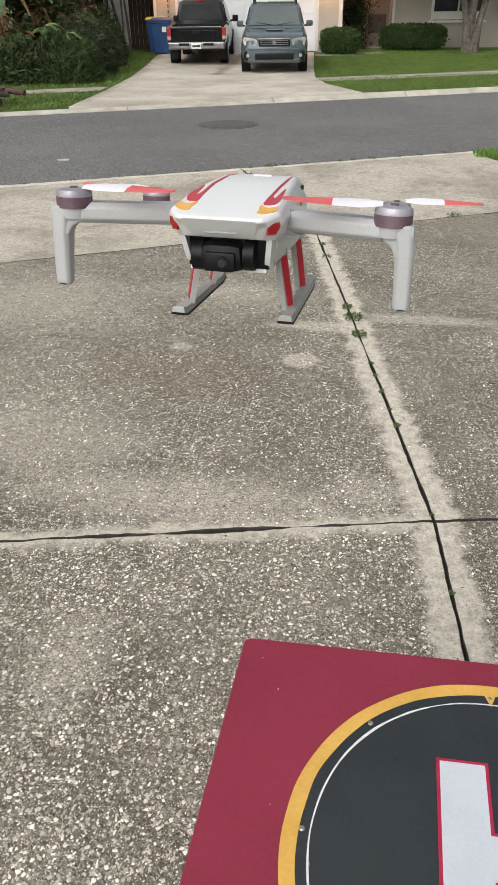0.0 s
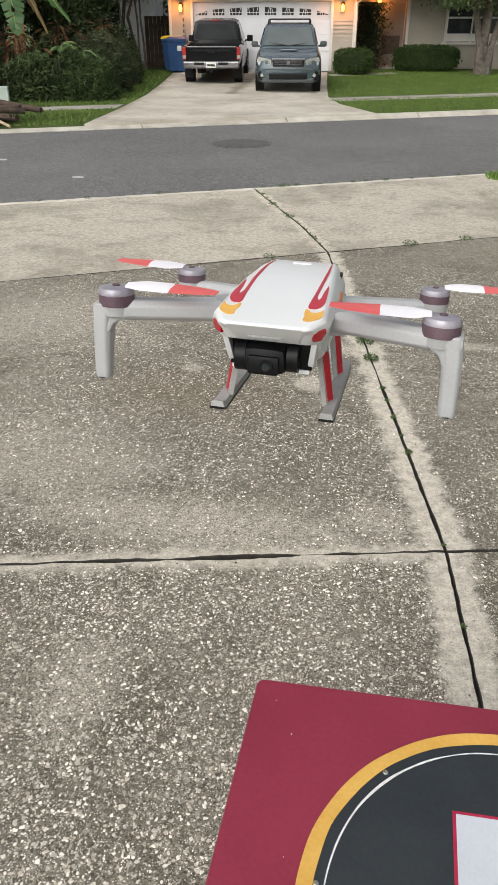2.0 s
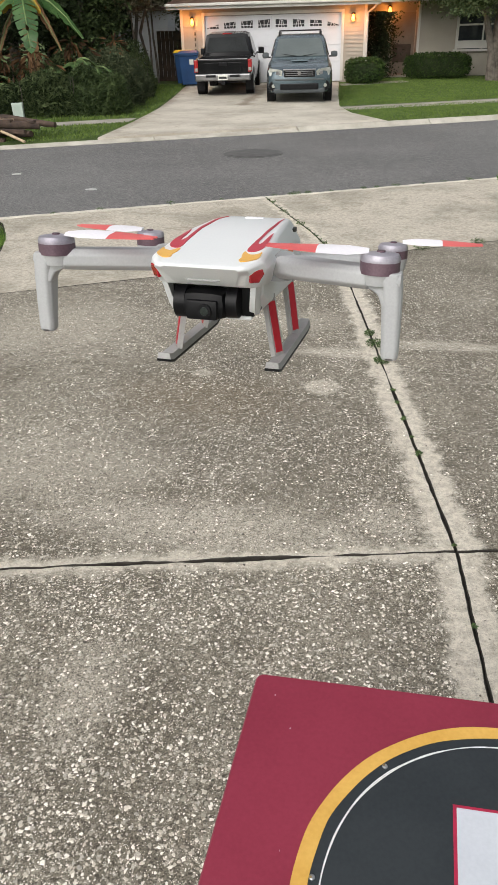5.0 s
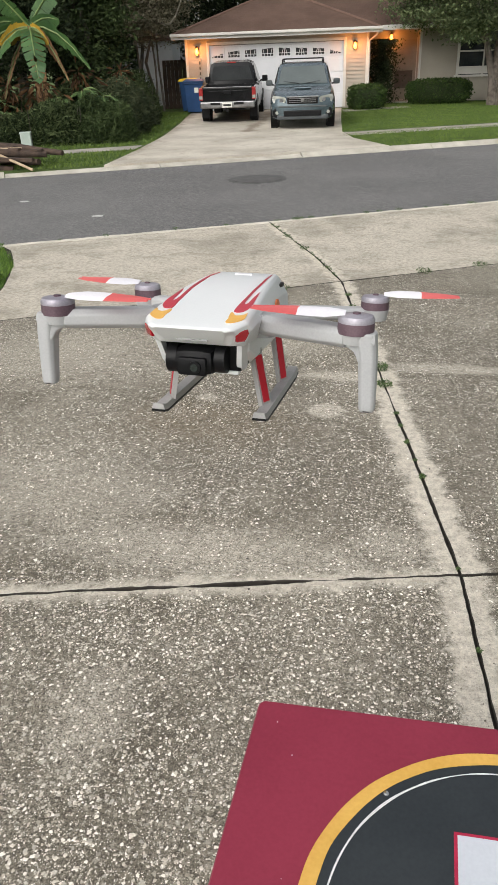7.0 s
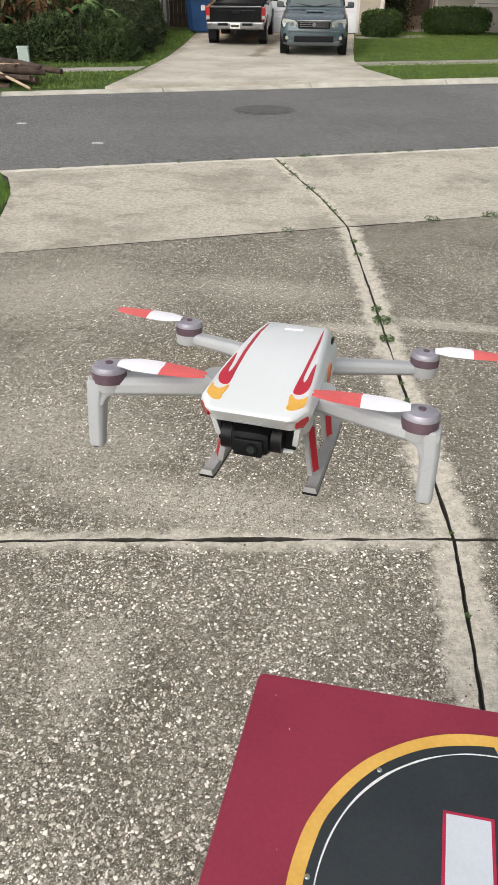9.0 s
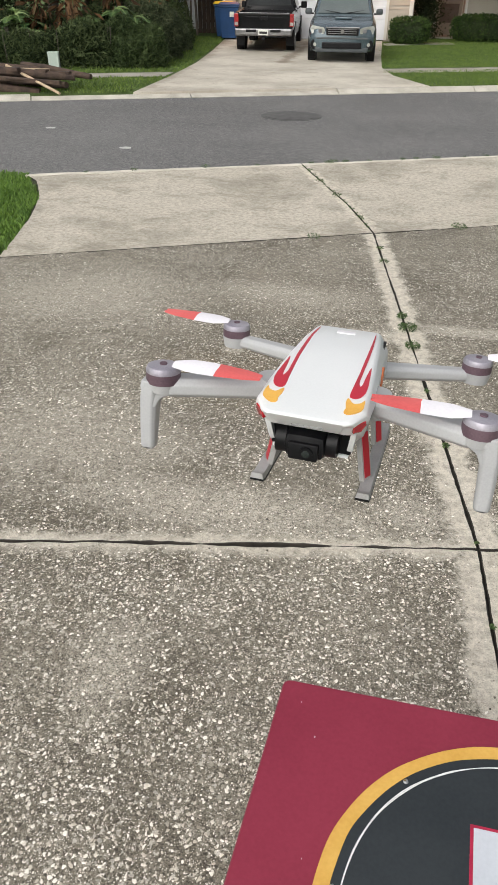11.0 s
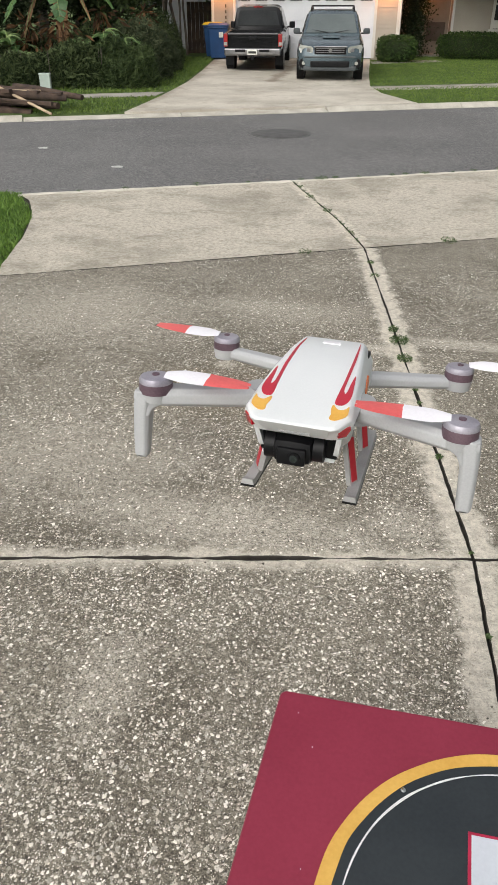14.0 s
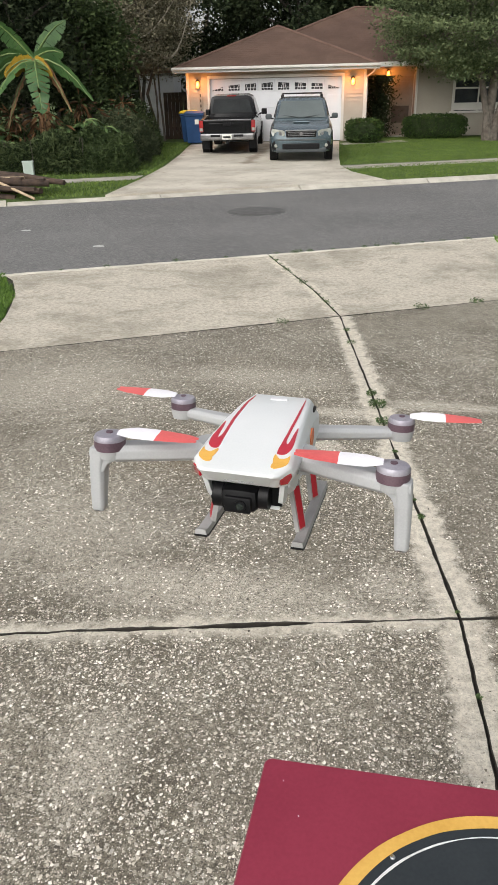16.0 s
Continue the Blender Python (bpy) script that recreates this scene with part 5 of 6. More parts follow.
rng = random.Random(9)
for i in range(20):
    a = rng.uniform(-0.75, 0.45)
    x, y = -7.95 + rng.uniform(-1.0, 0.7), 14.05 + rng.uniform(-0.35, 0.8)
    z = 0.09 + 0.075 * (i % 5)
    ln = rng.uniform(0.9, 2.2)
    d = Vector((math.cos(a + 0.35), math.sin(a + 0.35), rng.uniform(-0.08, 0.09))) * ln / 2
    c = Vector((x, y, z + 0.04))
    if i % 3:
        bm = B((0, 0, 0), (ln, rng.uniform(0.10, 0.2), rng.uniform(0.03, 0.07)), None, 0.006)
        bm.transform(Matrix.Translation(c) @ d.to_track_quat("X", "Z").to_matrix().to_4x4())
        ob = part("board", bm, M["pale_wood"] if i in (4, 10) else M["deadwood"])
        tagged(ob, "old weathered board in a heap at the kerb", "board", "debris heap")
    else:
        r = rng.uniform(0.07, 0.13)
        bm = tube(bmesh.new(), [c - d, c - d * 0.3 + Vector((0, 0, 0.02)), c + d * 0.4, c + d], [r, r * 0.95, r * 0.9, r * 0.7], 9)
        tagged(part("log", bm, M["deadwood"], smooth=True), "dark cut log in a heap at the kerb", "log", "debris heap")
bm = tube(bmesh.new(), [(-8.1, 14.25, 0.48), (-6.7, 13.62, 0.10)], [0.03, 0.025], 6)
tagged(part("pole", bm, M["pale_wood"]), "pale wooden pole leaning on the debris heap", "pole", "debris heap")


# ---- planting on the far side ----
def tall_weeds(name, cx, cy, rx, ry, h, n, seed, label, material, leaf=0.20):
    rng = np.random.default_rng(seed)
    ang, rr = rng.uniform(0, math.tau, n), np.sqrt(rng.uniform(0, 1, n))
    xs, ys = cx + np.cos(ang) * rr * rx, cy + np.sin(ang) * rr * ry
    hump = np.array([0.75 + 0.5 * noise.noise(Vector((x * 0.9, y * 0.9, seed))) for x, y in zip(xs, ys)])
    zs = np.array([gz(x, y) for x, y in zip(xs, ys)]) + h * hump * np.sqrt(np.maximum(0.02, 1 - rr ** 4)) * rng.uniform(0.0, 1.0, n) ** 0.6
    t = empty(name)
    tagged(t, label, "shrub", "wild planting")
    leaf_cloud("foliage", np.stack([xs, ys, zs], 1), leaf, material, seed, t, -0.35, 0.12, 0.9)
    for i in range(8):
        x, y = float(xs[i]), float(ys[i])
        bm = tube(bmesh.new(), [(x, y, gz(x, y) - 0.02), (x + rng.uniform(-0.1, 0.1), y, gz(x, y) + h * 0.7)], [0.012, 0.005], 5)
        part("stem", bm, M["bark_dark"], t)


for i, (x, y, rx, ry, h) in enumerate(((-7.35, 19.1, 0.9, 0.8, 1.25), (-8.5, 18.7, 0.9, 0.7, 1.25), (-9.7, 18.3, 0.9, 0.7, 1.15), (-7.6, 20.8, 0.9, 1.1, 1.4), (-8.0, 22.9, 0.9, 1.3, 1.5), (-8.6, 25.0, 0.9, 1.4, 1.6), (-11.0, 18.0, 1.0, 0.8, 1.2), (-9.2, 20.2, 1.2, 1.0, 1.5), (-10.8, 20.0, 1.2, 1.0, 1.5))):
    tall_weeds("shrub", x, y, rx, ry, h, 5200, 200 + i, "tall unkempt dark green weeds and shrubs", M["leaf_grey"] if i in (3, 4) else M["leaf_tall"] if i % 3 else M["leaf_mid"])


def banana_leaf(parent, base, direction, length, width, droop, material, seed, name="leaf", turn=0.0):
    rng = random.Random(seed)
    d = Vector(direction).normalized()
    side = (d.cross(Vector((0, 0, 1))) * (1 - turn) + d.cross(Vector((0.2, 1, 0))) * turn).normalized()
    n = 16
    bm = bmesh.new()
    spine = []
    for i in range(n + 1):
        t = i / n
        p = Vector(base) + d * length * t + Vector((0, 0, -droop * length * t * t))
        spine.append(p)
    for i in range(n):
        t0, t1 = i / n, (i + 1) / n
        for s in (-1, 1):
            w0, w1 = [width * (math.sin(math.pi * min(1, 0.06 + t * 0.94)) ** 0.55) for t in (t0, t1)]
            torn = rng.random() < 0.42
            k = rng.uniform(0.75, 0.97) if torn else 1.0
            sag = -0.28 - rng.uniform(0, 0.25)
            a, b = spine[i], spine[i + 1].lerp(spine[i], 0.12 if torn else 0.0)
            oa, ob_ = a + (side * s + Vector((0, 0, sag))) * w0 * 0.5 + d * 0.06, b + (side * s + Vector((0, 0, sag))) * w1 * 0.5 * k + d * 0.06
            bm.faces.new([bm.verts.new(v) for v in (a, b, ob_, oa)])
    leaf = part(name, bm, material, parent)
    part("midrib", tube(bmesh.new(), [p + Vector((0, -0.01, 0.012)) for p in spine[::4]], [0.028, 0.024, 0.018, 0.012, 0.005], 6), M["banana_rib"], leaf)


bx, by = -9.40, 20.0
banana = empty("banana_plant")
tagged(banana, "banana plant with broad torn green leaves, some yellow and dead", "plant")
zt = gz(bx, by)
part("stem", tube(bmesh.new(), [(bx, by, zt - 0.05), (bx + 0.03, by, zt + 1.2), (bx, by, zt + 2.70)], [0.17, 0.13, 0.08], 10), M["banana_dead"], banana, smooth=True)
top = (bx, by, zt + 2.66)
BANANA = (
    (-0.70, -0.30, 1.00, 1.85, 0.50, 0.22, "banana"), (0.80, -0.10, 1.10, 1.75, 0.48, 0.32, "banana"), (0.95, -0.30, 0.62, 1.15, 0.46, 0.42, "banana"),
    (-0.95, -0.15, 0.55, 1.5, 0.46, 0.55, "banana"), (-0.45, -0.50, 0.02, 1.45, 0.60, 0.95, "banana"), (0.28, -0.55, 0.02, 1.50, 0.60, 0.90, "banana"),
    (-0.85, -0.35, 0.20, 0.80, 0.50, 0.60, "banana_yellow"), (0.75, -0.45, 0.10, 0.70, 0.42, 0.60, "banana_yellow"), (0.85, -0.20, 0.15, 1.75, 0.44, 0.75, "banana"),
    (0.70, -0.35, -0.05, 1.25, 0.40, 0.95, "banana_dead"), (-0.7, 0.5, 0.7, 1.7, 0.5, 0.4, "banana"), (0.1, 0.7, 0.6, 1.5, 0.5, 0.5, "banana"),
    (-0.5, -0.5, -0.5, 1.3, 0.40, 0.9, "banana_dead"), (0.3, -0.4, -0.8, 1.2, 0.36, 0.6, "banana_dead"), (-0.95, -0.2, 0.35, 1.6, 0.5, 0.9, "banana"))
for i, (dx, dy, dz, ln, wd, dr, mt) in enumerate(BANANA):
    banana_leaf(banana, top, (dx, dy, dz), ln, wd, dr, M[mt], i, turn=0.0 if dy > 0 or abs(dx) < 0.6 else 0.85)
for j, (x, y, h) in enumerate(((-8.3, 19.9, 0.8), (-10.3, 19.2, 0.75), (-7.95, 20.4, 0.9))):
    young = empty("banana_plant")
    tagged(young, "young banana plant among the weeds", "plant")
    z = gz(x, y)
    part("stem", tube(bmesh.new(), [(x, y, z - 0.05), (x, y, z + h)], [0.06, 0.04], 8), M["banana_rib"], young)
    for i in range(6):
        a = i * 1.05 + j
        banana_leaf(young, (x, y, z + h), (math.cos(a), math.sin(a), 0.9), 0.85, 0.26, 0.7, M["banana"], 40 + i + j * 9)

def dead_leaves(x, y, z, r, n, seed):
    rng = np.random.default_rng(seed)
    p = np.array((x, y, z)) + rng.normal(0, 1, (n, 3)) * np.array((r, r * 0.6, r * 0.7))
    t = empty("dead_foliage")
    tagged(t, "hanging dead brown leaves under the banana plant", "foliage", "dead foliage")
    leaf_cloud("foliage", p, 0.26, M["leaf_brown"], seed, t, 0.8, 0.3, 0.8)


for i, (x, y, z, r, n) in enumerate(((-9.9, 19.3, 1.25, 0.35, 80), (-9.1, 19.4, 1.35, 0.30, 60), (-9.5, 19.2, 0.75, 0.5, 90), (-8.3, 20.1, 1.6, 0.25, 50), (-7.6, 21.5, 1.6, 0.2, 30))):
    dead_leaves(x, y, z, r, n, 500 + i)
for j, (x, y, h) in enumerate(((-8.75, 19.55, 0.95), (-8.1, 19.9, 1.15), (-7.7, 20.2, 1.0), (-10.4, 19.0, 1.1), (-9.9, 18.8, 0.7))):
    young = empty("broadleaf_plant")
    tagged(young, "broad-leaved green plant among the tall weeds", "plant")
    z = gz(x, y)
    part("stem", tube(bmesh.new(), [(x, y, z - 0.05), (x, y, z + h)], [0.05, 0.03], 8), M["banana_rib"], young)
    for i in range(8):
        a = i * 0.8 + j
        banana_leaf(young, (x, y, z + h * (0.8 + 0.03 * i)), (math.cos(a), math.sin(a), 0.8), 0.62, 0.30, 0.8, M["leaf_broad"], 90 + i + j * 9)

# yard tree before the house
tree(3.45, 29.3, 7.0, 3.35, 0.20, M["leaf_yard"], M["bark"], 301, "small yard tree with grey-green leaves and a leaning pale trunk", 240, 230, 0.105, 0.21, 14, spread=0.38, lean=-1.0, flat=0.26, forks=2)
# dark trees and tall shrubs beside and behind the house
for i, (x, y, h, r, mt, nc, low) in enumerate(((-11.2, 22.6, 6.5, 2.0, "leaf_dark", 110, 0.08), (-9.75, 24.3, 5.0, 1.35, "leaf_mid", 90, 0.1), (-13.2, 21.8, 8.0, 2.6, "leaf_dark", 120, 0.08), (-8.9, 28.4, 6.4, 1.75, "leaf_moss", 120, 0.36),
                                               (-12.9, 29.0, 8.5, 2.4, "leaf_dark", 110, 0.15), (-15.5, 27.0, 10, 3.6, "leaf_dark", 150, 0.1), (-10.1, 30.8, 8.5, 1.7, "leaf_moss", 90, 0.42), (-5.6, 44.0, 12, 4.6, "leaf_dark", 150, 0.08),
                                               (-16, 40, 13, 5.0, "leaf_dark", 210, 0.05), (1.0, 47.0, 13, 5.2, "leaf_dark", 210, 0.08), (9.5, 46.0, 13, 5.5, "leaf_dark", 210, 0.08), (17, 42, 13, 5.5, "leaf_dark", 150, 0.1), (-21, 34, 12, 5.0, "leaf_dark", 150, 0.05), (12.0, 33.0, 9, 3.0, "leaf_mid", 80, 0.2),
                                               (-12.0, 49.0, 13, 4.6, "leaf_dark", 86, 0.05), (-3.0, 54.0, 14, 6.0, "leaf_dark", 95, 0.05), (5.5, 55.0, 14, 6.0, "leaf_dark", 95, 0.05))):
    big = h > 9
    tree(x, y, h, r, 0.12 + 0.012 * h, M[mt], M["bark_dark"], 310 + i, "dark dense tree standing beside or behind the house", nc, 260 if big else 230 if mt == "leaf_moss" else 110, 0.24 if big else 0.095 if mt == "leaf_moss" else 0.15, low, 6, spread=0.62 if big else 0.30, slim=0.4 if mt == "leaf_moss" else 1.0)
for i, (x, y, a) in enumerate(((-8.9, 28.6, 0.4), (-8.7, 28.9, 2.2), (-9.3, 28.2, 1.1))):
    bm = bmesh.new()
    z = gz(x, y)
    p = [Vector((x, y, z))]
    for k in range(5):
        p.append(p[-1] + Vector((math.cos(a + k * 1.3) * 0.07, math.sin(a + k * 0.9) * 0.05, 0.75)))
    tube(bm, p, [0.05, 0.045, 0.04, 0.032, 0.022, 0.010], 7)
    tagged(part("bare_trunk", bm, M["bark"], smooth=True), "thin bare grey trunk among the trees", "tree", "thin bare trunks")

# long pale boughs arching out of the mossy trees
for i, (x, y, z, dx, rise) in enumerate(((-9.9, 27.6, 3.9, 2.5, 0.9), (-9.6, 27.9, 4.7, 2.2, 0.9), (-8.3, 27.8, 3.2, 1.4, 1.5), (-10.6, 27.2, 5.0, 1.9, -0.3))):
    p = [Vector((x + dx * k / 6, y - 0.12 * k, z + rise * (k / 6) ** 1.5 - 0.45 * math.sin(math.pi * k / 6))) for k in range(7)]
    bm = tube(bmesh.new(), p, [0.045 - 0.006 * k for k in range(7)], 6)
    tagged(part("bough", bm, M["bark_pale"], smooth=True), "long pale bare bough hanging from the mossy trees", "branch", "bare boughs")

# pale outbuilding and fence seen between the trees
shed = empty("shed", pose(-10.2, 33.0, gz(-10.2, 33), 0, 0, 7))
tagged(shed, "pale neighbouring outbuilding half hidden by trees", "shed")
part("wall", B((0, 1, 1.2), (1.5, 2, 2.5)), M["shedwhite"], shed)
bm = bmesh.new()
loft(bm, [[(-0.9, y, 2.45), (0.9, y, 2.45), (0, y, 2.75)] for y in (-0.2, 2.2)])
part("roof", bm, M["shingle"], shed)
fence = empty("fence", pose(-8.0, 30.2, gz(-8.0, 30.2), 0, 0, 7))
tagged(fence, "dark wooden fence beside the garage", "fence")
for i in range(11):
    part("board", B((-0.95 + i * 0.155, 0, 0.85), (0.145, 0.02, 1.7)), M["deadwood"], fence)
for z in (0.4, 1.4):
    part("rail", B((-0.1, 0.03, z), (1.5, 0.04, 0.09)), M["deadwood"], fence)


# ---- table with the painted landing pad ----
TZ = 0.697
table = empty("table")
tagged(table, "maroon painted table with a round landing pad and letter", "table")


def rounded(x0, y0, x1, y1, r, n=6):
    pts = []
    for cx, cy, a0 in ((x1 - r, y0 + r, -90), (x1 - r, y1 - r, 0), (x0 + r, y1 - r, 90), (x0 + r, y0 + r, 180)):
        pts += [(cx + r * math.cos(radians(a0 + 90 * i / n)), cy + r * math.sin(radians(a0 + 90 * i / n))) for i in range(n + 1)]
    return pts


def skewed(x, y):
    """The table stands turned by half a degree and is a little out of square."""
    return 0.150 + (x - 0.146) + SKEW * (y - 0.902), 0.904 + (y - 0.902) + 0.008 * (x - 0.146)


SKEW = 0.038


bm = bmesh.new()
o1 = [skewed(*p) for p in rounded(0.146, -0.02, 1.09, 0.902, 0.014)]
o2 = inset(o1, 0.003)
loft(bm, [[(x, y, z) for x, y in o] for o, z in ((o1, TZ - 0.022), (o1, TZ - 0.003), (o2, TZ))])
top_part = part("tabletop", bm, M["padred"], table)
for x, y in ((0.22, 0.06), (1.0, 0.06), (0.22, 0.82), (1.0, 0.82)):
    part("leg", C((x, y, 0.0), (x, y, TZ - 0.02), 0.016, 0.018, 12), M["black"], table)
CX, CY = 0.606, 0.510


def ring_part(name, r0, r1, z, material, amp, seed, label=""):
    rng = np.random.default_rng(seed)
    n = 160
    a = np.linspace(0, math.tau, n, endpoint=False)

    def wave(s):
        w = sum(rng.normal(0, 1) * np.cos(a * k + rng.uniform(0, 6)) / k ** 0.7 for k in range(3, 26))
        return w * s
    ro, ri = r1 + wave(amp), (r0 + wave(amp)) if r0 else None
    bm = bmesh.new()
    hi = [bm.verts.new((CX + ro[i] * math.cos(a[i]), CY + ro[i] * math.sin(a[i]), z)) for i in range(n)]
    lo = [bm.verts.new((CX + ro[i] * math.cos(a[i]), CY + ro[i] * math.sin(a[i]), TZ - 0.002)) for i in range(n)]
    for i in range(n):
        bm.faces.new((lo[i], lo[(i + 1) % n], hi[(i + 1) % n], hi[i]))
    if r0:
        inn = [bm.verts.new((CX + ri[i] * math.cos(a[i]), CY + ri[i] * math.sin(a[i]), z)) for i in range(n)]
        for i in range(n):
            bm.faces.new((hi[i], hi[(i + 1) % n], inn[(i + 1) % n], inn[i]))
    else:
        bm.faces.new(hi)
    return part(name, bm, material, top_part, label)


ring_part("pad_disc", 0, 0.325, TZ + 0.0008, M["paddark"], 0.0004, 71, "charcoal painted disc")
ring_part("pad_ring", 0.3160, 0.3390, TZ + 0.0016, M["padyellow"], 0.0010, 72, "hand-painted ochre ring")
ring_part("pad_line", 0.2962, 0.2994, TZ + 0.0016, M["padwhite"], 0.0006, 73, "thin white painted ring")


def letter(grow, z, material, name):
    g = grow
    pts = [(-0.122 - g, -0.130 - g), (-0.05 + g, -0.130 - g), (-0.05 + g, 0.012 - g), (0.05 - g, 0.012 - g), (0.05 - g, -0.130 - g), (0.122 + g, -0.130 - g),
           (0.122 + g, 0.196 + g), (0.05 - g, 0.196 + g), (0.05 - g, 0.079 + g), (-0.05 + g, 0.079 + g), (-0.05 + g, 0.196 + g), (-0.122 - g, 0.196 + g)]
    bm = bmesh.new()
    q = [(0.6235 + x + SKEW * y, 0.4890 + y + 0.012 * x) for x, y in pts]
    vs = [bm.verts.new((x, y, z)) for x, y in q]
    lo = [bm.verts.new((x, y, TZ)) for x, y in q]
    f = bm.faces.new(vs)
    f.normal_update()
    for i in range(len(vs)):
        bm.faces.new((lo[i], lo[(i + 1) % len(vs)], vs[(i + 1) % len(vs)], vs[i]))
    bmesh.ops.triangulate(bm, faces=[f])
    part(name, bm, material, top_part)


letter(0.0055, TZ + 0.0014, M["padcrimson"], "letter_outline")
letter(0.0, TZ + 0.0022, M["padletter"], "letter_h")
for i in range(9):
    t = Vector((math.cos(radians(90 + 42.5 * i)), math.sin(radians(90 + 42.5 * i))))
    w = Vector((-t.y, t.x))
    c = Vector((CX, CY))
    if i == 0:
        part("pad_arrow", poly([c + t * 0.326 + w * 0.013, c + t * 0.326 - w * 0.013, c + t * 0.294], TZ, TZ + 0.0026), M["padyellow"], top_part)
    rivet = part("rivet", loft(bmesh.new(), [[(*(c + t * 0.3105 + Vector((math.cos(j * 0.524), math.sin(j * 0.524))) * r), z) for j in range(12)] for r, z in ((0.0046, TZ), (0.0044, TZ + 0.0024), (0.0030, TZ + 0.0034))]), M["rim"], top_part, "paint-smeared metal rivet head")
    part("paint_smear", C((*(c + t * 0.3125 + w * 0.001), TZ + 0.002), (*(c + t * 0.3125 + w * 0.001), TZ + 0.0037), 0.0021, n=9), M["padsmear"], rivet)
# flecks of paint
rng = random.Random(77)
for i in range(14):
    x, y = rng.uniform(0.17, 0.95), rng.uniform(0.3, 0.88)
    part("paint_fleck", C((x, y, TZ - 0.001), (x, y, TZ + 0.0028), rng.uniform(0.0004, 0.0009), n=6), M["padwhite"], top_part)

# ---- the drone, hovering ----
drone = empty("drone", pose(0.2545, 0.3769, 1.6670, -5.9, 0.8, -3.37))
tagged(drone, "small pale grey quadcopter drone with flame stickers, hovering", "drone")


def D(name, bm, material, parent=None, label="", smooth=True):
    ob = part(name, bm, material, parent or drone, label, smooth)
    if name in ("hull", "belly", "front_arm", "rear_arm", "leg", "elbow"):
        soft = ob.modifiers.new("soft_edges", "BEVEL")
        soft.width, soft.segments, soft.limit_method, soft.angle_limit, soft.harden_normals = 0.0011, 3, "ANGLE", radians(14), True
    return ob


def body_ring(y, wt, zt, wm, zm, wb, zb):
    """Octagon-like ring across the body."""
    back = 0.010 * max(0.0, min(1.0, (-0.068 - y) / 0.018))
    y, ym, yb = y, y + back * 0.45, y + back
    return [(-wb, yb, zb), (-wm, ym, zm), (-wt - 0.0012, y, zt - 0.0018), (-wt + 0.001, y, zt), (wt - 0.001, y, zt), (wt + 0.0012, y, zt - 0.0018), (wm, ym, zm), (wb, yb, zb)]


TOPS = [(-0.0885, 0.0190, -0.0108, 0.0200, -0.0150, 0.0175, -0.0215), (-0.0865, 0.0232, -0.0100, 0.0245, -0.0150, 0.0215, -0.0228), (-0.0740, 0.0292, -0.0080, 0.0318, -0.0140, 0.0275, -0.0235),
        (-0.0500, 0.0280, -0.0046, 0.0322, -0.0125, 0.0290, -0.0245), (-0.0200, 0.0260, -0.0016, 0.0300, -0.0110, 0.0285, -0.0260), (0.0150, 0.0235, -0.0002, 0.0280, -0.0120, 0.0285, -0.0280),
        (0.0400, 0.0212, -0.0012, 0.0275, -0.0135, 0.0285, -0.0290), (0.0480, 0.0200, -0.0035, 0.0272, -0.0150, 0.0278, -0.0290), (0.0600, 0.0185, -0.0170, 0.0235, -0.0215, 0.0240, -0.0285)]
hull = D("hull", loft(bmesh.new(), [body_ring(*t) for t in TOPS]), M["dronewhite"], label="smooth pale grey upper shell")
bm = bmesh.new()
loft(bm, [[(-w, y, -0.022), (-w, y, zb + 0.006), (-w + 0.006, y, zb), (w - 0.006, y, zb), (w, y, zb + 0.006), (w, y, -0.022)] for y, w, zb in ((-0.056, 0.0265, -0.036), (-0.044, 0.0275, -0.043), (0.02, 0.0275, -0.044), (0.050, 0.0265, -0.041), (0.064, 0.0220, -0.034))])
D("belly", bm, M["dronewhite"])
# camera bay and gimbal
D("camera_bay", B((0, -0.0530, -0.0310), (0.0470, 0.0220, 0.0210), None, 0.002), M["black"])
for s in (-1, 1):
    cheek = [(-0.0500, -0.0215), (-0.0730, -0.0215), (-0.0705, -0.0260), (-0.0660, -0.0360), (-0.0620, -0.0405), (-0.0500, -0.0425)]
    D("cheek", loft(bmesh.new(), [[(s * (x - 0.14 * (-0.0215 - z)), y, z) for y, z in cheek] for x in (0.0232, 0.0262)]), M["dronewhite"])
D("chin", B((0, -0.0600, -0.0418), (0.0440, 0.0100, 0.0022), None, 0.0008), M["dronewhite"])
gim = D("gimbal_camera", B((-0.001, -0.0700, -0.0335), (0.0250, 0.0200, 0.0170), None, 0.0075), M["black"], label="black gimbal camera")
D("yoke", C((0.0105, -0.0680, -0.0325), (0.0165, -0.0680, -0.0325), 0.0085, n=24), M["black"], gim)
D("yoke", C((-0.0180, -0.0690, -0.0335), (-0.0120, -0.0690, -0.0335), 0.0085, n=24), M["black"], gim)
D("camera_front", B((-0.001, -0.0798, -0.0350), (0.0170, 0.0036, 0.0105), None, 0.0016), M["black"], gim)
D("lens_ring", C((0.001, -0.0828, -0.0350), (0.001, -0.0810, -0.0350), 0.0036, n=24), M["black"], gim)
D("lens", C((0.001, -0.0832, -0.0350), (0.001, -0.0822, -0.0350), 0.0022, n=24), M["lens"], gim)
D("front_vent", B((0.0, -0.0806, -0.0192), (0.0180, 0.0022, 0.0009), None, 0.0003), M["dronegrey"], hull)
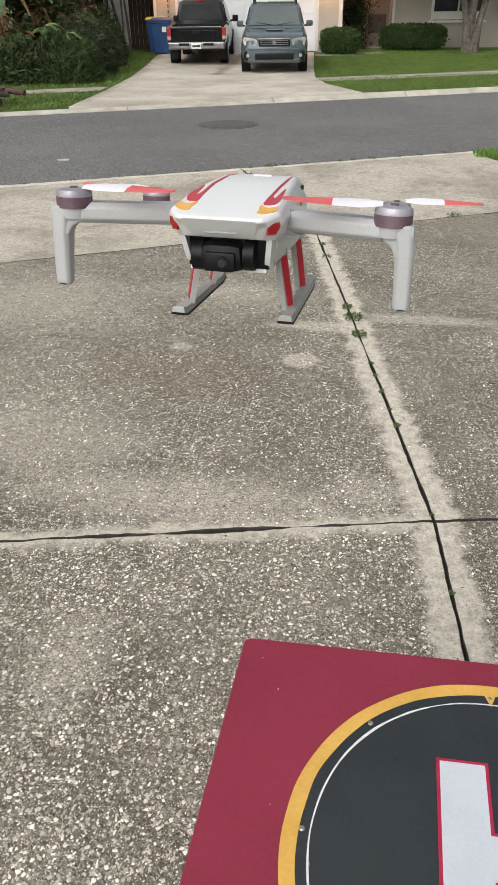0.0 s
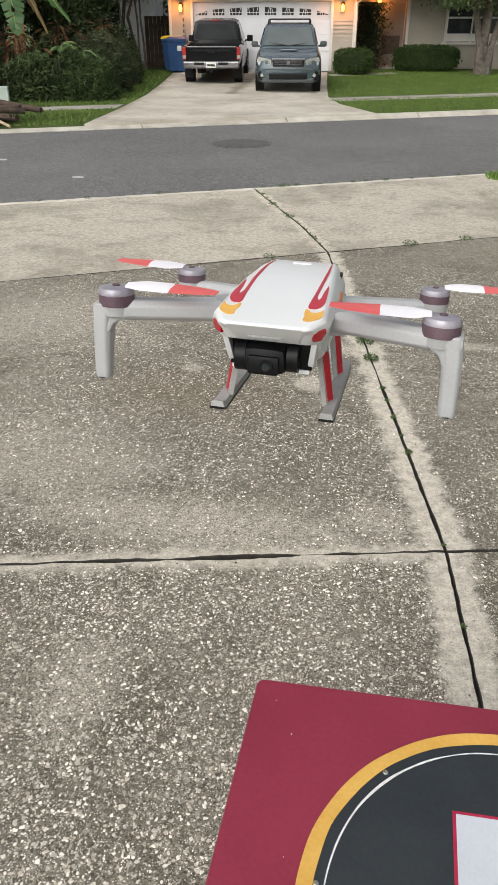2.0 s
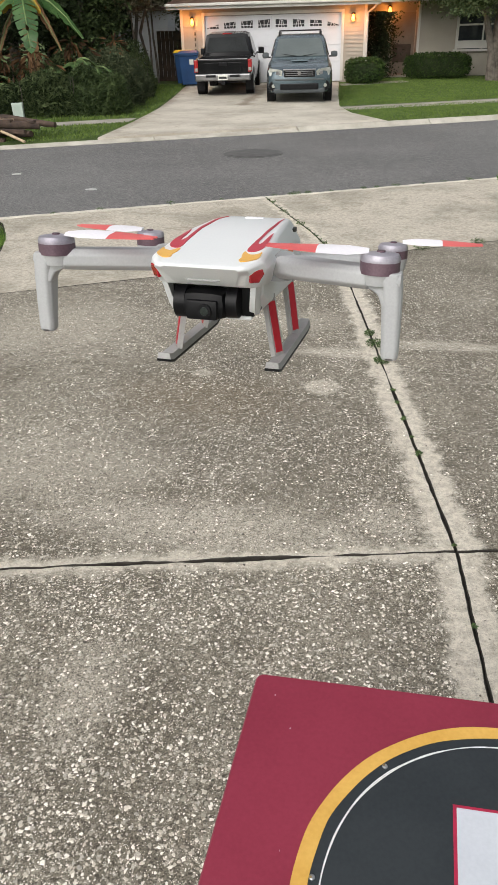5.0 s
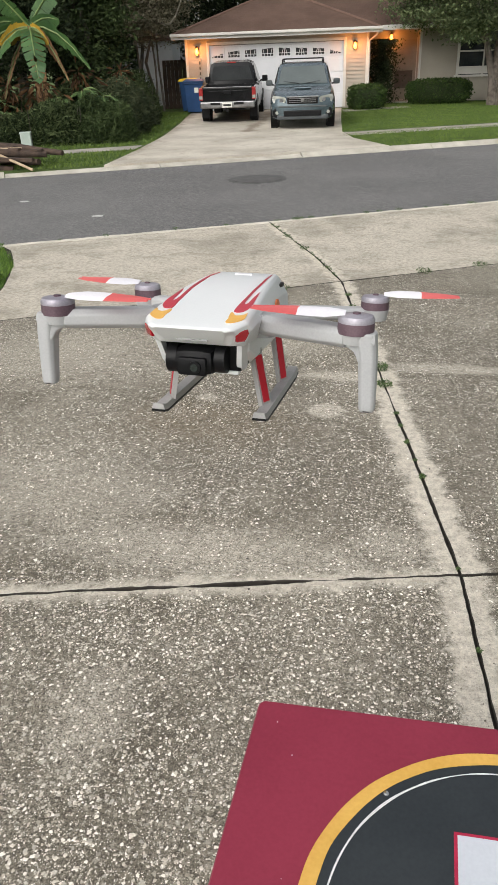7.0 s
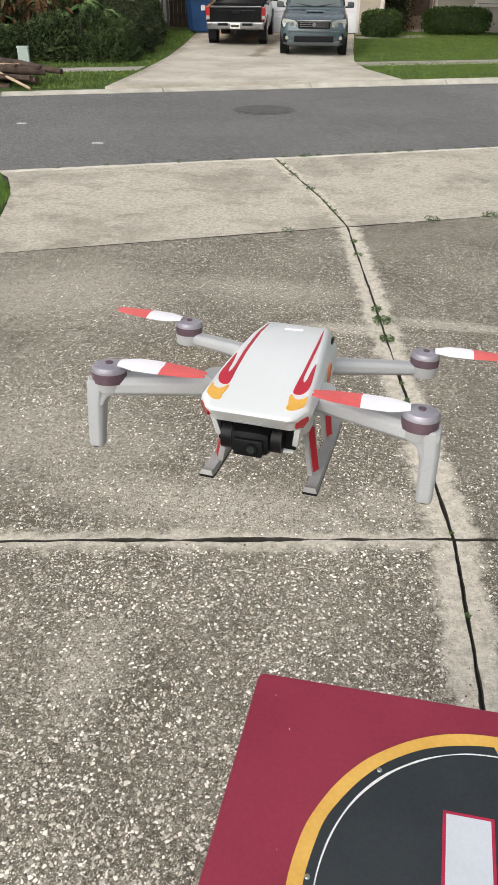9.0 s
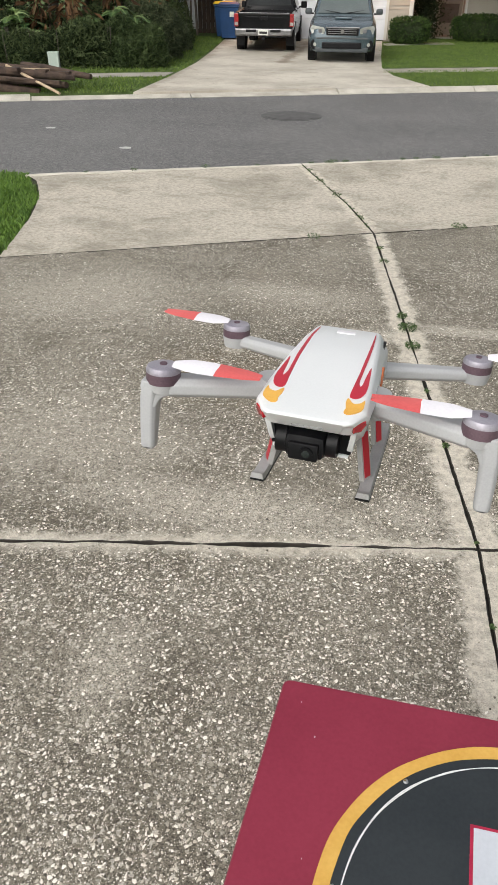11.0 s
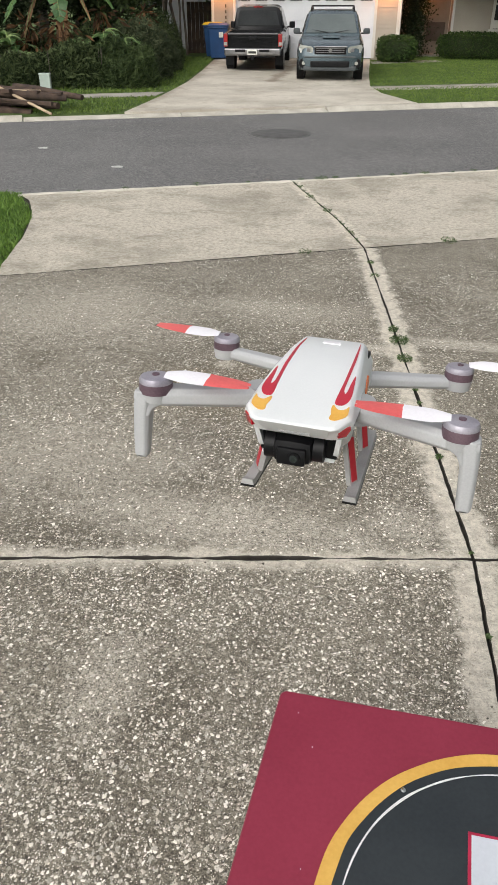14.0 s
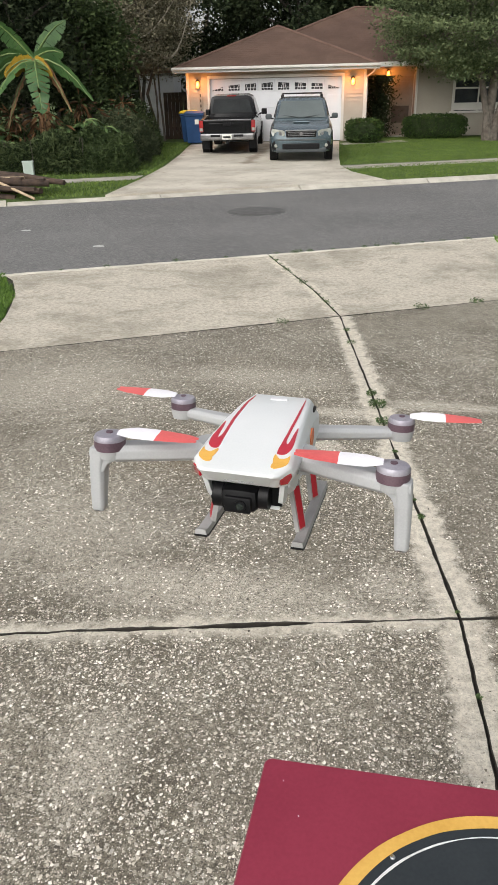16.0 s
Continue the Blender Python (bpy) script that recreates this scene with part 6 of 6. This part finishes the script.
# red lenses at the nose corners
for s in (-1, 1):
    bm = bmesh.new()
    hexa = [(-0.0046, 0.0010), (-0.0026, 0.0034), (0.0034, 0.0032), (0.0046, 0.0006), (0.0022, -0.0038), (-0.0030, -0.0036)]
    face = pose(s * 0.0272, -0.0772, -0.0160, 12, 0, s * 47)
    loft(bm, [[face @ Vector((s * x * k, -o, z * k)) for x, z in hexa] for o, k in ((-0.005, 1.0), (0.0005, 1.0), (0.0009, 0.8))])
    D("nose_lens", bm, M["eye"], hull, "red lens", False)


def on_top(x, y):
    """Height of the upper shell's flat."""
    ys = [t[0] for t in TOPS]
    return float(np.interp(y, ys, [t[2] for t in TOPS]))


def edge_x(y):
    return float(np.interp(y, [t[0] for t in TOPS], [t[1] for t in TOPS]))


def curved(pts, n=4):
    """A closed smooth outline through the points."""
    out, m = [], len(pts)
    for i in range(m):
        p0, p1, p2, p3 = (Vector(pts[(i + k) % m]) for k in (-1, 0, 1, 2))
        for q in range(n):
            t = q / n
            v = 0.5 * (2 * p1 + (p2 - p0) * t + (2 * p0 - 5 * p1 + 4 * p2 - p3) * t * t + (3 * p1 - p0 - 3 * p2 + p3) * t ** 3)
            out.append((v.x, v.y))
    return out


def sticker(name, pts, material, s, narrow=0.74):
    """A thin sticker that wraps over the shoulder: pts are (inset from the edge, y)."""
    bm = bmesh.new()
    lo, hi = [], []
    for d, y in pts:
        e = edge_x(y)
        d = d * narrow if d > 0 else d
        if d >= 0:
            x, z = e - 0.001 - d, on_top(0, y)
        else:
            k = min(1.0, -d / 0.008)
            wm = float(np.interp(y, [t[0] for t in TOPS], [t[3] for t in TOPS]))
            zm = float(np.interp(y, [t[0] for t in TOPS], [t[4] for t in TOPS]))
            x, z = e - 0.001 + (wm - e) * k, on_top(0, y) - 0.0022 + (zm - on_top(0, y)) * k
        hi.append(bm.verts.new((s * (x + (0.0007 if d < 0 else 0)), y, z + 0.00035)))
        lo.append(bm.verts.new((s * (x - 0.0005), y, z - 0.0006)))
    n = len(pts)
    f = bm.faces.new(hi)
    f.normal_update()
    for i in range(n):
        bm.faces.new((lo[i], lo[(i + 1) % n], hi[(i + 1) % n], hi[i]))
    bmesh.ops.triangulate(bm, faces=[f])
    D(name, bm, material, hull, smooth=False)


for s in (-1, 1):
    sticker("flame_sticker", curved([(0.0122, -0.0610), (0.0112, -0.0500), (0.0086, -0.0300), (0.0056, 0.0000), (0.0024, 0.0360), (0.0028, 0.0100), (0.0046, -0.0150), (0.0066, -0.0340), (0.0076, -0.0450), (0.0064, -0.0500), (0.0048, -0.0460), (0.0034, -0.0360), (0.0010, -0.0250), (0.0006, -0.0400), (0.0010, -0.0540), (0.0042, -0.0615), (0.0090, -0.0635)]), M["stickerred"], s)
    sticker("flame_tongue", [(-0.0004, -0.0600), (-0.0040, -0.0560), (-0.0036, -0.0440), (-0.0014, -0.0330), (-0.0002, -0.0300)], M["stickerred"], s)
    sticker("flame_tip", curved([(0.0130, -0.0640), (0.0136, -0.0700), (0.0108, -0.0780), (0.0050, -0.0800), (0.0008, -0.0750), (0.0006, -0.0640), (0.0032, -0.0672), (0.0086, -0.0686)]), M["stickeryellow"], s)
    sticker("flame_tip", [(-0.0002, -0.0635), (-0.0002, -0.0745), (-0.0026, -0.0720), (-0.0034, -0.0610)], M["stickeryellow"], s)
    # orange disc and slot on the flank
    D("flank_disc", C((s * 0.0275, 0.004, -0.0180), (s * 0.0296, 0.004, -0.0180), 0.0068, n=24), M["orange"], hull, "orange disc sticker")
    D("flank_slot", B((s * 0.0240, 0.034, -0.0075), (0.004, 0.013, 0.0030), Euler((0, 0, 0)).to_matrix(), 0.0008), M["black"], hull)


D("top_mark", B((0, 0.030, -0.0006), (0.012, 0.005, 0.0012), None, 0.0004), M["blade"], hull)


def beam(a, b, w0, h0, w1, h1):
    """A rounded arm from a to b."""
    a, b = Vector(a), Vector(b)
    d = (b - a).normalized()
    side = d.cross(Vector((0, 0, 1))).normalized()
    rings = []
    for p, w, h in ((a, w0, h0), (a.lerp(b, 0.33), (w0 * 2 + w1) / 3, (h0 * 2 + h1) / 3), (a.lerp(b, 0.7), (w0 + 2 * w1) / 3, (h0 + 2 * h1) / 3), (b, w1, h1)):
        rings.append([p + side * x * w / 2 + Vector((0, 0, z * h / 2)) for x, z in ((-1, -0.5), (-0.6, -1), (0.6, -1), (1, -0.5), (1, 0.5), (0.6, 1), (-0.6, 1), (-1, 0.5))])
    return loft(bmesh.new(), rings)


def rotor(parent, x, y, z, heading, fold, turn):
    """Motor with cap and two blades at rest; z is the top."""
    mot = D("motor", C((x, y, z - 0.0125), (x, y, z - 0.0065), 0.0100, n=28), M["motor"], parent, "mauve motor bell")
    D("motor_cap", loft(bmesh.new(), [[(x + r * math.cos(k * math.tau / 28), y + r * math.sin(k * math.tau / 28), zz) for k in range(28)] for r, zz in ((0.0098, z - 0.0072), (0.0101, z - 0.005), (0.0090, z - 0.0030), (0.004, z - 0.0022))]), M["motortop"], mot)
    D("screw", C((x, y, z - 0.003), (x, y, z - 0.0014), 0.0022, n=10), M["motor"], mot)
    for k, ang in ((0, heading), (1, heading + fold)):
        a = radians(ang)
        ca, sa = math.cos(a), math.sin(a)
        for name, r0, r1, material in (("blade", 0.006, 0.032, "blade"), ("blade_tip", 0.032, 0.058, "bladered")):
            bm = bmesh.new()
            rings = []
            for i in range(6):
                r = r0 + (r1 - r0) * i / 5
                c = float(np.interp(r, (0.006, 0.016, 0.03, 0.05, 0.058), (0.006, 0.012, 0.0125, 0.0085, 0.003)))
                tw = float(np.interp(r, (0.006, 0.058), (0.26, 0.08))) * turn
                ring = []
                for q, th in ((-0.4, 0.0), (0.0, 0.0007), (0.6, 0.0), (0.0, -0.0005)):
                    lx, lz = q * c * math.cos(tw), q * c * math.sin(tw) + th
                    ring.append((x + r * ca - lx * sa, y + r * sa + lx * ca, z - 0.0016 + lz))
                rings.append(ring)
            D(name, loft(bm, rings), M[material], mot, "red taped blade tip" if material == "bladered" else "")


for s, head in ((-1, 0), (1, 180)):
    arm = D("front_arm", beam((s * 0.026, -0.040, -0.0165), (s * 0.086, -0.0668, -0.0150), 0.016, 0.0125, 0.0165, 0.0112), M["armgrey"])
    D("arm_hinge", C((s * 0.030, -0.040, -0.024), (s * 0.030, -0.040, -0.010), 0.0095, n=20), M["dronegrey"], arm)
    D("motor_mount", C((s * 0.0886, -0.0678, -0.0180), (s * 0.0886, -0.0678, -0.0122), 0.0080, 0.0094, 24), M["armgrey"], arm)
    leg = loft(bmesh.new(), [[(s * (0.0945 + o) + dx * w, -0.0690 + dy * dpt, z) for dx, dy in ((-1, -0.6), (-0.6, -1), (0.6, -1), (1, -0.6), (1, 0.6), (0.6, 1), (-0.6, 1), (-1, 0.6))] for z, o, w, dpt in ((-0.0112, 0.0000, 0.0056, 0.0072), (-0.0230, 0.0016, 0.0052, 0.0066), (-0.0420, 0.0026, 0.0048, 0.0054), (-0.0545, 0.0030, 0.0045, 0.0046), (-0.0565, 0.0030, 0.0037, 0.0038))])
    D("leg", leg, M["armgrey"], arm)
    elbow = [(0.0780, -0.0196), (0.0848, -0.0204), (0.0886, -0.0222), (0.0902, -0.0250), (0.0910, -0.0275), (0.0950, -0.0275), (0.0970, -0.0130), (0.0780, -0.0120)]
    D("elbow", loft(bmesh.new(), [[(s * x, -0.0615 - 0.42 * (x - 0.070) + o, z) for x, z in elbow] for o in (-0.0036, 0.0044)]), M["armgrey"], arm)
    D("leg_shoulder", B((s * 0.0930, -0.0685, -0.0148), (0.0150, 0.0150, 0.0070), None, 0.003), M["armgrey"], arm)
    for i, w in enumerate((0.003, 0.002, 0.0035, 0.0025)):
        D("mark", B((s * (0.052 + i * 0.0042), -0.0590 - i * 0.0018, -0.0155), (w, 0.0008, 0.0016), Euler((0, 0, -s * 0.42)).to_matrix()), M["dronegrey"], arm, smooth=False)
    rotor(arm, s * 0.0886, -0.0678, 0.0, head - 2, 5, -s)
for s, head in ((-1, 176), (1, 4)):
    arm = D("rear_arm", beam((s * 0.024, 0.046, -0.0290), (s * 0.080, 0.0660, -0.0300), 0.014, 0.0105, 0.012, 0.0085), M["armgrey"])
    D("motor_mount", C((s * 0.0872, 0.0681, -0.0345), (s * 0.0872, 0.0681, -0.0268), 0.0088, 0.0102, 24), M["armgrey"], arm)
    D("arm_sticker", B((s * 0.054, 0.0630, -0.0295), (0.021, 0.0015, 0.0056), Euler((0, 0, s * 0.35)).to_matrix()), M["stickerred"], arm, smooth=False)
    rotor(arm, s * 0.0872, 0.0681, -0.0149, head - 2, 5, s)
# landing gear
for s in (-1, 1):
    skid = D("skid", loft(bmesh.new(), [[(s * 0.0325 + dx * 0.0042, y, z + dz) for dx, dz in ((-1, -0.0015), (1, -0.0015), (0.8, 0.0022), (-0.8, 0.0022))] for y, z in ((-0.056, -0.0705), (-0.050, -0.0722), (0.040, -0.0722), (0.047, -0.0700))]), M["strutgrey"], label="printed landing skid", smooth=False)
    D("skid_pad", loft(bmesh.new(), [[(s * 0.0325 + dx * 0.0044, y, z + dz) for dx, dz in ((-1, -0.0030), (1, -0.0030), (1, -0.0014), (-1, -0.0014))] for y, z in ((-0.056, -0.0705), (-0.050, -0.0722), (0.040, -0.0722), (0.047, -0.0700))]), M["black"], skid, smooth=False)
    cn, sn = math.cos(radians(24)), math.sin(radians(24))
    for y0, y1 in ((-0.036, -0.034), (0.020, 0.018)):
        for name, out, thick, wide, ends, material in (("strut", 0.0, 0.0017, 0.0044, ((0.0245, y0, -0.034), (0.0310, y1, -0.071)), "strutgrey"), ("strut_sticker", 0.0019, 0.0004, 0.0029, ((0.0251, y0, -0.038), (0.0303, y1, -0.068)), "stickerred")):
            rings = [[(s * (x + cn * (out + u * thick) + sn * v * wide), y - sn * (out + u * thick) + cn * v * wide, z) for u, v in ((-1, -1), (1, -1), (1, 1), (-1, 1))] for x, y, z in ends]
            D(name, loft(bmesh.new(), rings), M[material], skid, smooth=False)
D("bottom_sensor", C((0.0, 0.012, -0.0475), (0.0, 0.012, -0.042), 0.006, n=16), M["black"])
# rear panel, label and ports
D("rear_panel", B((0, 0.0543, -0.0101), (0.0300, 0.0016, 0.0135), Euler((radians(42), 0, 0)).to_matrix()), M["stickerred"], hull, "red reflective rear panel", False)
tag_plate = D("rear_label", B((0, 0.0625, -0.0190), (0.0340, 0.0050, 0.0090)), M["label_white"], hull, "white name label", False)
for i, words in enumerate(("ENGINEERING DEPTMENT", "IF FOUND DON'T TOUCH", "JUST CALL")):
    fc = bpy.data.curves.new("label_text", "FONT")
    fc.body, fc.size, fc.align_x, fc.extrude = words, 0.0028, "CENTER" if i < 2 else "LEFT", 0.0001
    ft = bpy.data.objects.new("label_text", fc)
    me = bpy.data.meshes.new_from_object(ft)
    bpy.data.objects.remove(ft)
    me.materials.append(M["ink"])
    ob = new("label_text", me)
    ob.parent = tag_plate
    ob.matrix_local = pose(0.0 if i < 2 else 0.015, 0.0654, -0.0172 - i * 0.0028, 90, 0, 180)
part("bar", B((-0.007, 0.0652, -0.0219), (0.016, 0.0006, 0.0020)), M["ink"], tag_plate)
for x in (-0.006, 0.006):
    D("port", B((x, 0.0645, -0.0262), (0.009, 0.0016, 0.0026), None, 0.0006), M["black"], hull)
